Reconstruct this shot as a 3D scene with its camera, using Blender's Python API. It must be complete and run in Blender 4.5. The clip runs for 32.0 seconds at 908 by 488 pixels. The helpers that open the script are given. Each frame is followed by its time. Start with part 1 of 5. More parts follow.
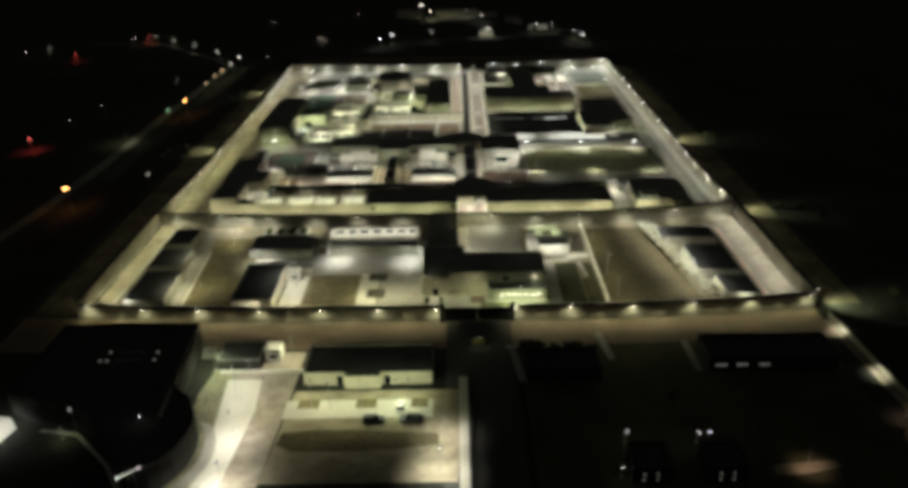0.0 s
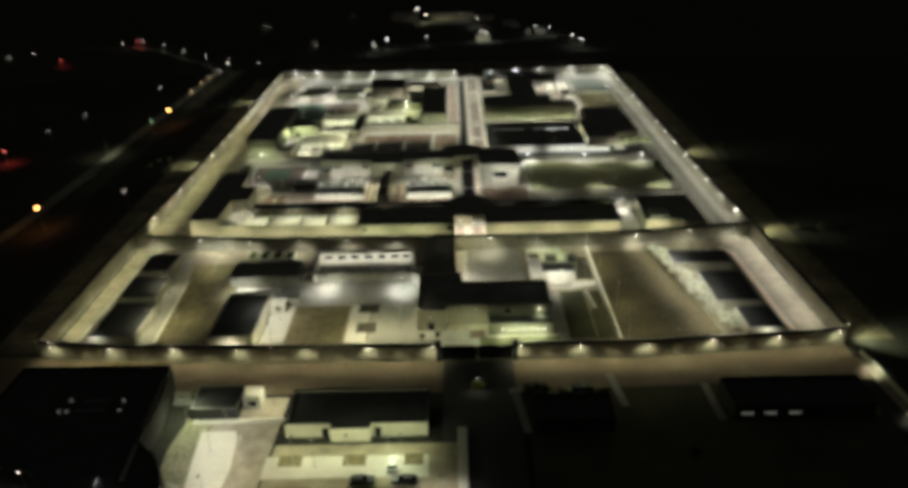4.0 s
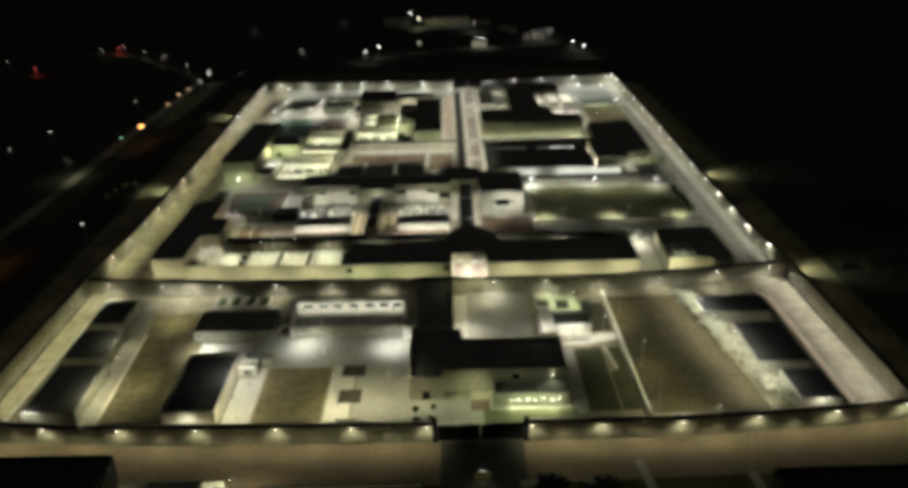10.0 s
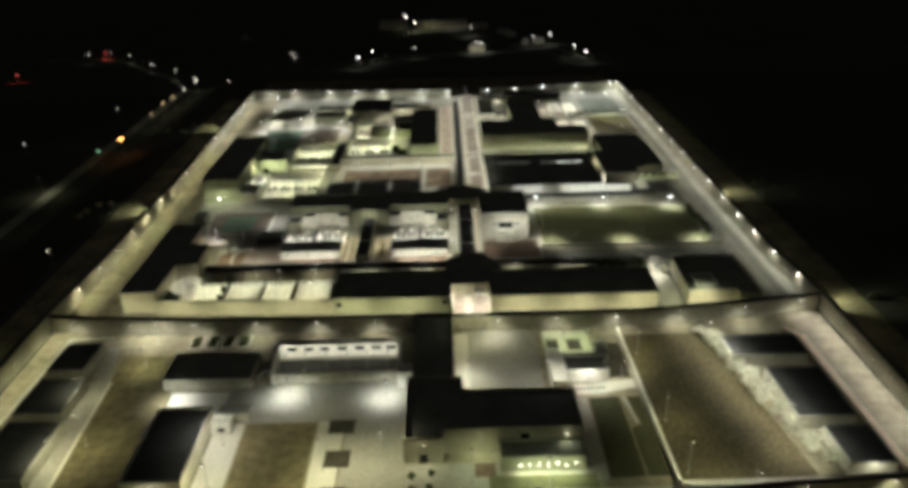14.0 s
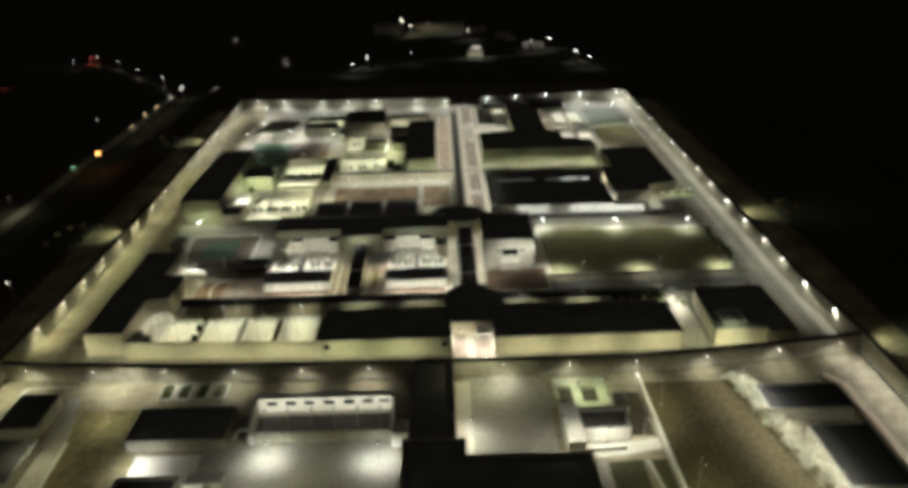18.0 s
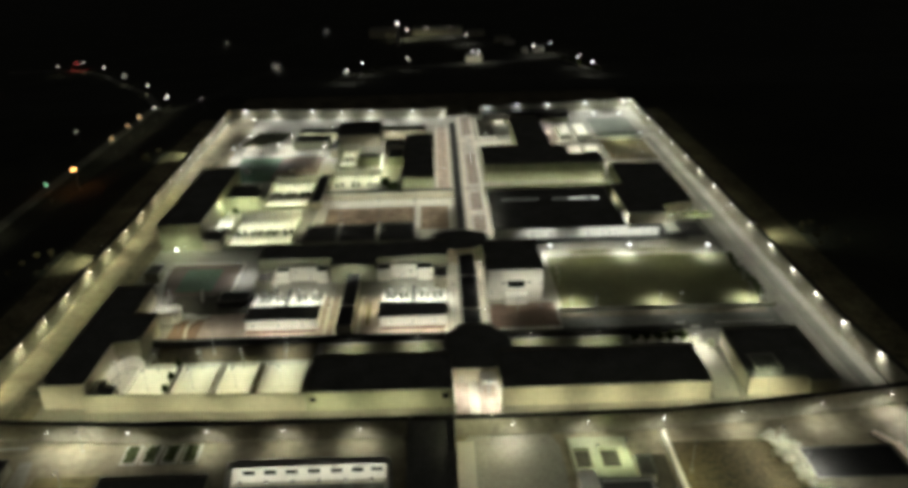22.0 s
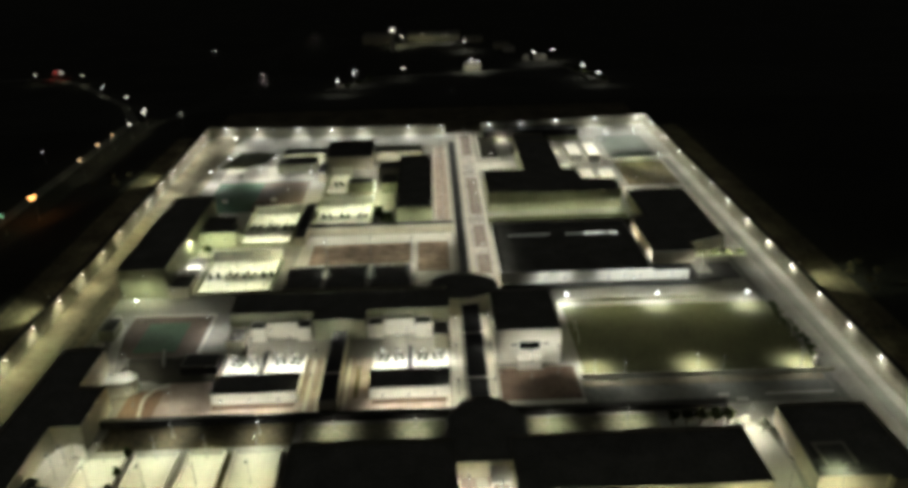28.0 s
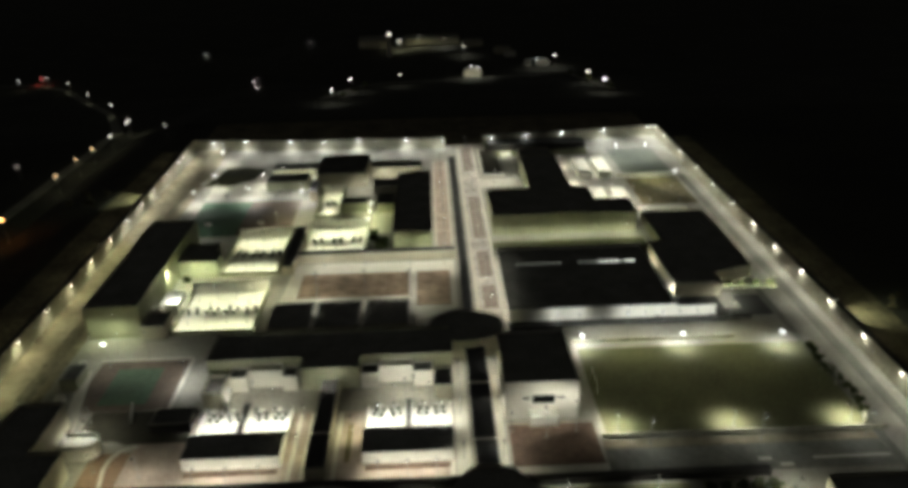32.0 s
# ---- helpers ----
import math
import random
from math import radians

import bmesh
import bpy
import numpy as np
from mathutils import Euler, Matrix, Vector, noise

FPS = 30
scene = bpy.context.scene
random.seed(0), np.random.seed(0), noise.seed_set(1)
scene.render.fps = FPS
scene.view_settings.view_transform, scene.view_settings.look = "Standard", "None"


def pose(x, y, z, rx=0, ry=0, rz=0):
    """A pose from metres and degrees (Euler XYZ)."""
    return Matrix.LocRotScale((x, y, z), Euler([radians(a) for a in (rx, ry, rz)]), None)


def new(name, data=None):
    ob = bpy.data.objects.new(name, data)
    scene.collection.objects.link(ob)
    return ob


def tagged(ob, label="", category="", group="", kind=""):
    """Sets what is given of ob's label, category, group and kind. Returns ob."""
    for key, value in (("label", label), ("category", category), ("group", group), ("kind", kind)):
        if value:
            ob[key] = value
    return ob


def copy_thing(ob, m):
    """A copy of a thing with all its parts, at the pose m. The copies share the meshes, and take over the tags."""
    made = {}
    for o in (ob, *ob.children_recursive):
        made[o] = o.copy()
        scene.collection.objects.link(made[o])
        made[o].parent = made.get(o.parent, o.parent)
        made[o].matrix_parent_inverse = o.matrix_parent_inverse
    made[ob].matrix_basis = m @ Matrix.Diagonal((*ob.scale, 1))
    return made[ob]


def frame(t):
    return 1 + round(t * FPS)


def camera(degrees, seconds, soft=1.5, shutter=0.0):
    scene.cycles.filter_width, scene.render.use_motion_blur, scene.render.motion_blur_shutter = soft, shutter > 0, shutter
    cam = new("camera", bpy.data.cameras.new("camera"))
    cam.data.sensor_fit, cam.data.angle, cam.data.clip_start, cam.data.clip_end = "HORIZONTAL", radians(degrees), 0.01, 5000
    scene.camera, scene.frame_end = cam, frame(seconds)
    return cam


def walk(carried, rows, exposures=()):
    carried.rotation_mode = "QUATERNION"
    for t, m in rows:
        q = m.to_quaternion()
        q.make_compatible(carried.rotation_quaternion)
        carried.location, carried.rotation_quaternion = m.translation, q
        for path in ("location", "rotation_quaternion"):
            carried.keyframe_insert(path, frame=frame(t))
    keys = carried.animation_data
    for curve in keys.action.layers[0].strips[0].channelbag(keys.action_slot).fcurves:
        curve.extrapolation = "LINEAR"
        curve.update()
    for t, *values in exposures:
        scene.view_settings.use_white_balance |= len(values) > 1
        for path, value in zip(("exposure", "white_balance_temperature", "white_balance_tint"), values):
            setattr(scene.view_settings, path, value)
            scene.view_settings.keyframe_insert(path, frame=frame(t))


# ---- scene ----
cam = camera(60.29, 32.0, 4.7)
PATH = [
    (0.0, pose(0.00, -185.00, 97.00, 65.516, 1.032, -0.004)),
    (2.0, pose(-0.07, -176.37, 96.87, 65.540, 1.039, -0.150)),
    (4.0, pose(-0.19, -167.16, 96.55, 65.568, 1.051, -0.298)),
    (6.0, pose(-0.35, -157.53, 96.11, 65.599, 1.065, -0.447)),
    (8.0, pose(-0.55, -147.59, 95.58, 65.633, 1.082, -0.596)),
    (10.0, pose(-0.76, -137.45, 95.01, 65.670, 1.101, -0.743)),
    (12.0, pose(-0.98, -127.20, 94.43, 65.707, 1.120, -0.889)),
    (14.0, pose(-1.21, -116.91, 93.86, 65.745, 1.140, -1.032)),
    (16.0, pose(-1.44, -106.65, 93.33, 65.782, 1.159, -1.173)),
    (18.0, pose(-1.66, -96.45, 92.84, 65.819, 1.178, -1.309)),
    (20.0, pose(-1.88, -86.33, 92.40, 65.855, 1.196, -1.441)),
    (22.0, pose(-2.09, -76.29, 92.01, 65.888, 1.213, -1.567)),
    (24.0, pose(-2.30, -66.33, 91.66, 65.920, 1.228, -1.688)),
    (26.0, pose(-2.51, -56.41, 91.34, 65.948, 1.242, -1.802)),
    (28.0, pose(-2.73, -46.49, 91.03, 65.973, 1.255, -1.909)),
    (30.0, pose(-2.96, -36.51, 90.70, 65.995, 1.267, -2.008)),
    (32.0, pose(-3.21, -26.37, 90.33, 66.013, 1.278, -2.098)),
]
walk(cam, PATH)

# ---------------------------------------------------------------- night sky and exposure
scene.view_settings.exposure = 0.57
world = bpy.data.worlds.new("night_sky")
world.use_nodes = True
scene.world = world
world.node_tree.nodes["Background"].inputs[0].default_value = (0.54, 0.54, 0.47, 1)
world.node_tree.nodes["Background"].inputs[1].default_value = 0.021

WARM = (0.925, 0.925, 0.585)
GREEN = (0.89, 1.0, 0.62)
WHITE = (0.96, 0.97, 0.81)
COOL = (0.93, 0.98, 0.91)
YARD = (0.94, 1.0, 0.70)
ORANGE = (1.0, 0.38, 0.10)
ROSE = (1.0, 0.72, 0.56)


# ---------------------------------------------------------------- materials
def material(name, base, rough=0.85, metal=0.0, vary=0.25, big=0.12, fine=2.0, bump=0.15, tint=None, emit=0.0):
    m = bpy.data.materials.new(name)
    m.use_nodes = True
    nt = m.node_tree
    b = nt.nodes["Principled BSDF"]
    b.inputs["Roughness"].default_value = rough
    b.inputs["Metallic"].default_value = metal
    if emit:
        b.inputs["Base Color"].default_value = (*base, 1)
        b.inputs["Emission Color"].default_value = (*base, 1)
        b.inputs["Emission Strength"].default_value = emit
        return m
    geo = nt.nodes.new("ShaderNodeNewGeometry")
    n1 = nt.nodes.new("ShaderNodeTexNoise")
    n1.inputs["Scale"].default_value = big
    n1.inputs["Detail"].default_value = 5
    n2 = nt.nodes.new("ShaderNodeTexNoise")
    n2.inputs["Scale"].default_value = fine
    n2.inputs["Detail"].default_value = 6
    for n in (n1, n2):
        nt.links.new(geo.outputs["Position"], n.inputs["Vector"])
    add = nt.nodes.new("ShaderNodeMath")
    add.operation = "ADD"
    nt.links.new(n1.outputs["Fac"], add.inputs[0])
    nt.links.new(n2.outputs["Fac"], add.inputs[1])
    half = nt.nodes.new("ShaderNodeMath")
    half.operation = "MULTIPLY"
    half.inputs[1].default_value = 0.5
    nt.links.new(add.outputs[0], half.inputs[0])
    ramp = nt.nodes.new("ShaderNodeValToRGB")
    lo = [c * (1 - vary) for c in base]
    hi = [min(1, c * (1 + vary)) for c in (tint or base)]
    ramp.color_ramp.elements[0].position, ramp.color_ramp.elements[1].position = 0.32, 0.68
    ramp.color_ramp.elements[0].color = (*lo, 1)
    ramp.color_ramp.elements[1].color = (*hi, 1)
    nt.links.new(half.outputs[0], ramp.inputs[0])
    nt.links.new(ramp.outputs[0], b.inputs["Base Color"])
    bp = nt.nodes.new("ShaderNodeBump")
    bp.inputs["Strength"].default_value = bump
    bp.inputs["Distance"].default_value = 0.05
    nt.links.new(n2.outputs["Fac"], bp.inputs["Height"])
    nt.links.new(bp.outputs[0], b.inputs["Normal"])
    return m


# ground colour set far below real soil, so the night's darkness is in it
EARTH = material("night_dark_earth_and_grass", (0.012, 0.013, 0.009), 0.95, vary=0.5, big=0.03, fine=0.6, bump=0.4, tint=(0.024, 0.023, 0.015))
GRASS = material("mown_grass", (0.10, 0.108, 0.052), 0.95, vary=0.35, big=0.08, fine=1.5, bump=0.4, tint=(0.13, 0.13, 0.065))
LAWN = material("worn_lawn", (0.105, 0.098, 0.043), 0.95, vary=0.45, big=0.06, fine=0.5, bump=0.4, tint=(0.165, 0.135, 0.07))
CONCRETE = material("concrete_paving", (0.34, 0.325, 0.28), 0.85, vary=0.32, big=0.12, fine=1.4)
PALE = material("pale_concrete", (0.56, 0.54, 0.47), 0.8, vary=0.12, big=0.2, fine=1.6)
LANE = material("dusty_lane", (0.235, 0.208, 0.142), 0.92, vary=0.36, big=0.07, fine=0.4, bump=0.3, tint=(0.31, 0.272, 0.19))
BUFF = material("buff_dusty_lane", (0.27, 0.235, 0.185), 0.92, vary=0.35, big=0.07, fine=0.4, bump=0.3, tint=(0.34, 0.30, 0.24))
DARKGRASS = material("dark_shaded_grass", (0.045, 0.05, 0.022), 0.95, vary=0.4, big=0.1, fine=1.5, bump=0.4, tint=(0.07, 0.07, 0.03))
DRYLAWN = material("dry_dark_lawn", (0.06, 0.056, 0.026), 0.95, vary=0.65, big=0.06, fine=1.2, bump=0.4, tint=(0.11, 0.09, 0.045))
COURTPAVE = material("mossy_court_paving", (0.165, 0.17, 0.095), 0.9, vary=0.45, big=0.15, fine=1.2, tint=(0.25, 0.24, 0.16))
BEDGREY = material("greyish_bed_paving", (0.24, 0.20, 0.17), 0.9, vary=0.35, big=0.25, fine=1.8)
GREYLANE = material("grey_worn_lane", (0.18, 0.18, 0.155), 0.9, vary=0.35, big=0.15, fine=1.0)
DUSTDARK = material("dark_dusty_track", (0.15, 0.135, 0.09), 0.92, vary=0.55, big=0.16, fine=0.8, bump=0.3, tint=(0.24, 0.215, 0.15))
AVENUE = material("mottled_avenue_pavers", (0.34, 0.305, 0.275), 0.88, vary=0.5, big=0.14, fine=0.9, tint=(0.50, 0.46, 0.42))
PLAZABED = material("streaky_brown_bed", (0.17, 0.12, 0.078), 0.9, vary=0.4, big=0.07, fine=0.35, tint=(0.32, 0.235, 0.16))
PINKWALL = material("pinkish_painted_kerb", (0.84, 0.70, 0.60), 0.8, vary=0.12, big=0.3, fine=2.0)
ASPHALT = material("asphalt", (0.055, 0.053, 0.05), 0.85, vary=0.25, big=0.1, fine=3.0)
BROWN = material("brown_asphalt", (0.20, 0.15, 0.10), 0.9, vary=0.3, big=0.08, fine=1.2)
SOIL = material("dark_planting_soil", (0.05, 0.045, 0.03), 0.95, vary=0.4, big=0.4, fine=2.0, bump=0.4)
# wall colour darkened to stand for the missing light
UNLITWALL = material("unlit_dark_wall", (0.03, 0.028, 0.026), 0.9, vary=0.2)
PINK = material("red_pavers", (0.34, 0.265, 0.215), 0.85, vary=0.3, big=0.25, fine=2.5, tint=(0.44, 0.36, 0.30))
REDBROWN = material("red_brown_ground", (0.24, 0.16, 0.11), 0.9, vary=0.35, big=0.12, fine=1.2)
REDDARK = material("dark_reddish_ground", (0.14, 0.092, 0.066), 0.9, vary=0.45, big=0.15, fine=1.0)
COURTGREEN = material("green_court_paint", (0.072, 0.135, 0.082), 0.75, vary=0.35, big=0.15, fine=1.0)
COURTBROWN = material("brown_court_paint", (0.14, 0.105, 0.08), 0.75, vary=0.35, big=0.15, fine=1.0)
ROOF = material("weathered_roof_felt", (0.21, 0.21, 0.195), 0.9, vary=0.35, big=0.2, fine=1.5)
BLACKROOF = material("black_bitumen_roof", (0.16, 0.16, 0.155), 0.9, vary=0.35, big=0.2, fine=1.5)
# darker copy of the slate roof, with the lack of light in its colour
UNLITROOF = material("unlit_black_roof", (0.045, 0.045, 0.046), 0.9, vary=0.4, big=0.2, fine=1.5)
SLATE = material("dark_slate_roof", (0.11, 0.108, 0.10), 0.9, vary=0.4, big=0.2, fine=1.5)
PLASTER = material("cream_plaster", (0.52, 0.49, 0.38), 0.85, vary=0.14, big=0.25, fine=1.2)
WHITEP = material("white_plaster", (0.72, 0.70, 0.63), 0.8, vary=0.1, big=0.3, fine=1.5)
GREENP = material("pale_green_plaster", (0.40, 0.405, 0.29), 0.85, vary=0.15, big=0.25, fine=1.2)
WALLM = material("precast_concrete_wall", (0.38, 0.365, 0.29), 0.9, vary=0.28, big=0.2, fine=1.0)
# coping blackened in its colour, as the lamps leave the wall tops unlit
COPING = material("unlit_wall_coping", (0.035, 0.034, 0.03), 0.9, vary=0.3)
KERB = material("painted_kerb", (0.6, 0.57, 0.5), 0.7, vary=0.12)
METAL = material("galvanised_steel", (0.32, 0.33, 0.33), 0.45, 0.8, vary=0.1)
DARKMETAL = material("dark_painted_steel", (0.03, 0.03, 0.032), 0.5, 0.4, vary=0.15)
GLASS = material("dark_window_glass", (0.012, 0.014, 0.016), 0.15, vary=0.05)
LEAF = material("foliage", (0.05, 0.085, 0.025), 0.9, vary=0.5, big=0.6, fine=4.0, tint=(0.085, 0.10, 0.035))
# leaf colour paled to stand in for strong lamp light on the crowns
PALELEAF = material("lamplit_pale_foliage", (0.38, 0.39, 0.30), 0.9, vary=0.45, big=0.6, fine=4.0, tint=(0.5, 0.5, 0.4))
DRYLEAF = material("dry_scrub_foliage", (0.05, 0.045, 0.026), 0.9, vary=0.5, big=0.6, fine=4.0, tint=(0.09, 0.075, 0.042))
# paler than the earth, to carry the faint glow outside the walls
VERGE = material("rough_glow_verge", (0.045, 0.042, 0.026), 0.95, vary=0.7, big=0.12, fine=0.7, bump=0.5, tint=(0.12, 0.10, 0.06))
BARK = material("bark", (0.10, 0.07, 0.045), 0.95, vary=0.3)
CARGREY = material("grey_car_paint", (0.06, 0.062, 0.07), 0.3, 0.3, vary=0.05)
CARWHITE = material("white_car_paint", (0.72, 0.72, 0.70), 0.3, vary=0.04)
RUBBER = material("tyre_rubber", (0.02, 0.02, 0.02), 0.9, vary=0.1)
SHADE = material("dark_green_canvas", (0.055, 0.06, 0.045), 0.9, vary=0.2)
YELLOW = material("yellow_paint", (0.55, 0.48, 0.10), 0.6, vary=0.1)
GLOW = {
    WARM: material("warm_lamp_glass", (1.0, 0.90, 0.68), emit=9.0),
    GREEN: material("yellow_green_lamp_glass", (0.97, 1.0, 0.72), emit=9.0),
    WHITE: material("white_lamp_glass", (1.0, 0.97, 0.88), emit=9.0),
    YARD: material("yard_lamp_glass", (0.98, 1.0, 0.78), emit=9.0),
    COOL: material("cool_lamp_glass", (0.95, 1.0, 0.97), emit=9.0),
    ROSE: material("pinkish_lamp_glass", (1.0, 0.8, 0.66), emit=3.0),
    ORANGE: material("sodium_lamp_glass", (1.0, 0.42, 0.12), emit=9.0),
}
SPARK = {c: material("bright_" + m.name, tuple(m.node_tree.nodes["Principled BSDF"].inputs["Base Color"].default_value)[:3], emit=13.0) for c, m in GLOW.items()}
REDGLOW = material("red_signal_glass", (1.0, 0.16, 0.14), emit=1.5)
DIMGLOW = material("dim_lit_glass", (0.85, 0.9, 0.75), emit=0.10)
TINYGLOW = material("faint_lamp_glass", (0.8, 0.85, 0.75), emit=1.2)


# ---------------------------------------------------------------- mesh helpers
def part(name, bm, mat, parent=None, label=""):
    me = bpy.data.meshes.new(name)
    bm.normal_update()
    bm.to_mesh(me)
    bm.free()
    me.materials.append(mat)
    ob = new(name, me)
    if parent:
        ob.parent = parent
    if label:
        ob["label"] = label
    return ob


def thing(name, label, category, group="", kind="", at=(0, 0, 0)):
    ob = new(name)
    ob.empty_display_size = 0.5
    ob.location = at
    return tagged(ob, label, category, group, kind)


def add_box(bm, x0, x1, y0, y1, z0, z1):
    v = [bm.verts.new(c) for c in ((x0, y0, z0), (x1, y0, z0), (x1, y1, z0), (x0, y1, z0), (x0, y0, z1), (x1, y0, z1), (x1, y1, z1), (x0, y1, z1))]
    for f in ((3, 2, 1, 0), (4, 5, 6, 7), (0, 1, 5, 4), (1, 2, 6, 5), (2, 3, 7, 6), (3, 0, 4, 7)):
        bm.faces.new([v[i] for i in f])
    return v


def box(x0, x1, y0, y1, z0, z1, bevel=0.0):
    bm = bmesh.new()
    add_box(bm, x0, x1, y0, y1, z0, z1)
    if bevel:
        bmesh.ops.bevel(bm, geom=bm.edges[:], offset=bevel, segments=1, affect="EDGES")
    return bm


def cyl(r0, r1, z0, z1, n=10, cx=0.0, cy=0.0):
    bm = bmesh.new()
    lo = [bm.verts.new((cx + r0 * math.cos(2 * math.pi * i / n), cy + r0 * math.sin(2 * math.pi * i / n), z0)) for i in range(n)]
    hi = [bm.verts.new((cx + r1 * math.cos(2 * math.pi * i / n), cy + r1 * math.sin(2 * math.pi * i / n), z1)) for i in range(n)]
    for i in range(n):
        bm.faces.new((lo[i], lo[(i + 1) % n], hi[(i + 1) % n], hi[i]))
    bm.faces.new(lo[::-1])
    bm.faces.new(hi)
    return bm


def area2(pts):
    return sum(a[0] * b[1] - b[0] * a[1] for a, b in zip(pts, pts[1:] + pts[:1]))


def ccw(pts):
    pts = [tuple(p) for p in pts]
    return pts if area2(pts) > 0 else pts[::-1]


def rect(x0, x1, y0, y1):
    return [(x0, y0), (x1, y0), (x1, y1), (x0, y1)]


def inset(pts, d):
    out = []
    n = len(pts)
    for i in range(n):
        a, b, c = Vector(pts[i - 1]), Vector(pts[i]), Vector(pts[(i + 1) % n])
        u, w = (b - a).normalized(), (c - b).normalized()
        nu, nw = Vector((-u.y, u.x)), Vector((-w.y, w.x))
        k = nu + nw
        k = k / max(k.dot(nu), 0.2)
        out.append((b.x + k.x * d, b.y + k.y * d))
    return out


def prism(pts, z0, z1):
    pts = ccw(pts)
    bm = bmesh.new()
    lo = [bm.verts.new((x, y, z0)) for x, y in pts]
    hi = [bm.verts.new((x, y, z1)) for x, y in pts]
    n = len(pts)
    for i in range(n):
        bm.faces.new((lo[i], lo[(i + 1) % n], hi[(i + 1) % n], hi[i]))
    bm.faces.new(lo[::-1])
    bm.faces.new(hi)
    bm.normal_update()
    bmesh.ops.triangulate(bm, faces=[f for f in bm.faces if len(f.verts) > 4])
    return bm


def slab(name, pts, top, mat, label, category="paving", kind="structure"):
    """A paved or planted area with its own thickness."""
    ob = part(name, prism(pts, -0.05, top), mat)
    return tagged(ob, label, category, kind=kind)


def strip(a, b, w, z0, z1):
    """A straight bar of width w from a to b."""
    a, b = Vector(a), Vector(b)
    u = (b - a).normalized()
    s = Vector((-u.y, u.x)) * w / 2
    return prism([tuple(a - s), tuple(b - s), tuple(b + s), tuple(a + s)], z0, z1)


def free_wall(name, a, b, h, mat, label, thick=0.25, cap=None, kind="structure"):
    """A free-standing wall with a coping."""
    root = thing(name, label, "wall", kind=kind)
    part("wall_face", strip(a, b, thick, 0, h), mat, root)
    part("coping", strip(a, b, thick + 0.12, h, h + 0.12), cap or mat, root)
    return root


def yard_walls(pts, h, mat, label, sides, name="yard_wall", thick=0.25, cap=None):
    """Walls along the chosen sides (numbers of edges) of a yard."""
    root = thing(name, label, "wall", kind="structure")
    pts = ccw(pts)
    for i in sides:
        a, b = pts[i], pts[(i + 1) % len(pts)]
        u = (Vector(b) - Vector(a)).normalized() * (thick / 2 + 0.07)
        if i % 2:
            a, b = tuple(Vector(a) + u), tuple(Vector(b) - u)
        part("wall_face", strip(a, b, thick, 0, h), mat, root)
        part("coping", strip(a, b, thick + 0.1, h, h + 0.1), cap or mat, root)
    return root


def building(name, pts, h, wall, label, category="building", roof=ROOF, parapet=0.45, thick=0.3, cap=ROOF, group=""):
    """Outer walls side by side, a flat roof behind a parapet, a coping on each wall."""
    root = thing(name, label, category, group)
    pts = ccw(pts)
    n = len(pts)
    for i in range(n):
        p, a, b, c = (Vector(pts[(i + k) % n]) for k in (-1, 0, 1, 2))
        u = (b - a).normalized()
        nrm = Vector((-u.y, u.x))
        u0 = (a - p).normalized()
        turn = u0.x * u.y - u0.y * u.x
        s = a + u * (thick if turn > 0.5 else 0.0)
        quad = [tuple(s), tuple(b), tuple(b + nrm * thick), tuple(s + nrm * thick)]
        part("wall", prism(quad, 0, h + parapet), wall, root)
        o = nrm * -0.05
        part("coping", prism([tuple(s + o), tuple(b + o), tuple(b + nrm * (thick + 0.05)), tuple(s + nrm * (thick + 0.05))], h + parapet + 0.004, h + parapet + 0.1), cap, root)
    part("roof", prism(inset(pts, thick - 0.02), h - 0.25, h), roof, root)
    return root


def opening(parent, x, y, z, w, h, axis="x", kind="window", pane=GLASS, frame_mat=DARKMETAL, side=-1):
    """A window or door in a wall face at (x, y); axis: the way that the wall runs."""
    f = bmesh.new()
    b = 0.09
    d0, d1 = (0.0, 0.09 * side)
    lo, hi = min(d0, d1), max(d0, d1)

    def bx(bm, u0, u1, v0, v1, e0, e1):
        if axis == "x":
            add_box(bm, x + u0, x + u1, y + e0, y + e1, z + v0, z + v1)
        else:
            add_box(bm, x + e0, x + e1, y + u0, y + u1, z + v0, z + v1)

    bx(f, -w / 2, w / 2, 0, b, lo, hi)
    bx(f, -w / 2, w / 2, h - b, h, lo, hi)
    bx(f, -w / 2, -w / 2 + b, b, h - b, lo, hi)
    bx(f, w / 2 - b, w / 2, b, h - b, lo, hi)
    fr = part(kind, f, frame_mat, parent)
    p = bmesh.new()
    bx(p, -w / 2 + b, w / 2 - b, b, h - b, min(0, 0.04 * side), max(0, 0.04 * side))
    part("pane" if kind == "window" else "leaf", p, pane, fr)
    return fr


# ---------------------------------------------------------------- lamps
def spot(name, parent, at, power, color, angle=150, tilt=0.0, turn=0.0, radius=0.25, blend=0.7):
    d = bpy.data.lights.new(name, "SPOT")
    d.energy, d.color, d.spot_size, d.spot_blend, d.shadow_soft_size = power, color, radians(angle), blend, radius
    ob = new(name, d)
    ob.parent = parent
    ob.matrix_basis = pose(*at, tilt, 0, turn)
    return ob


LAMPS = {}


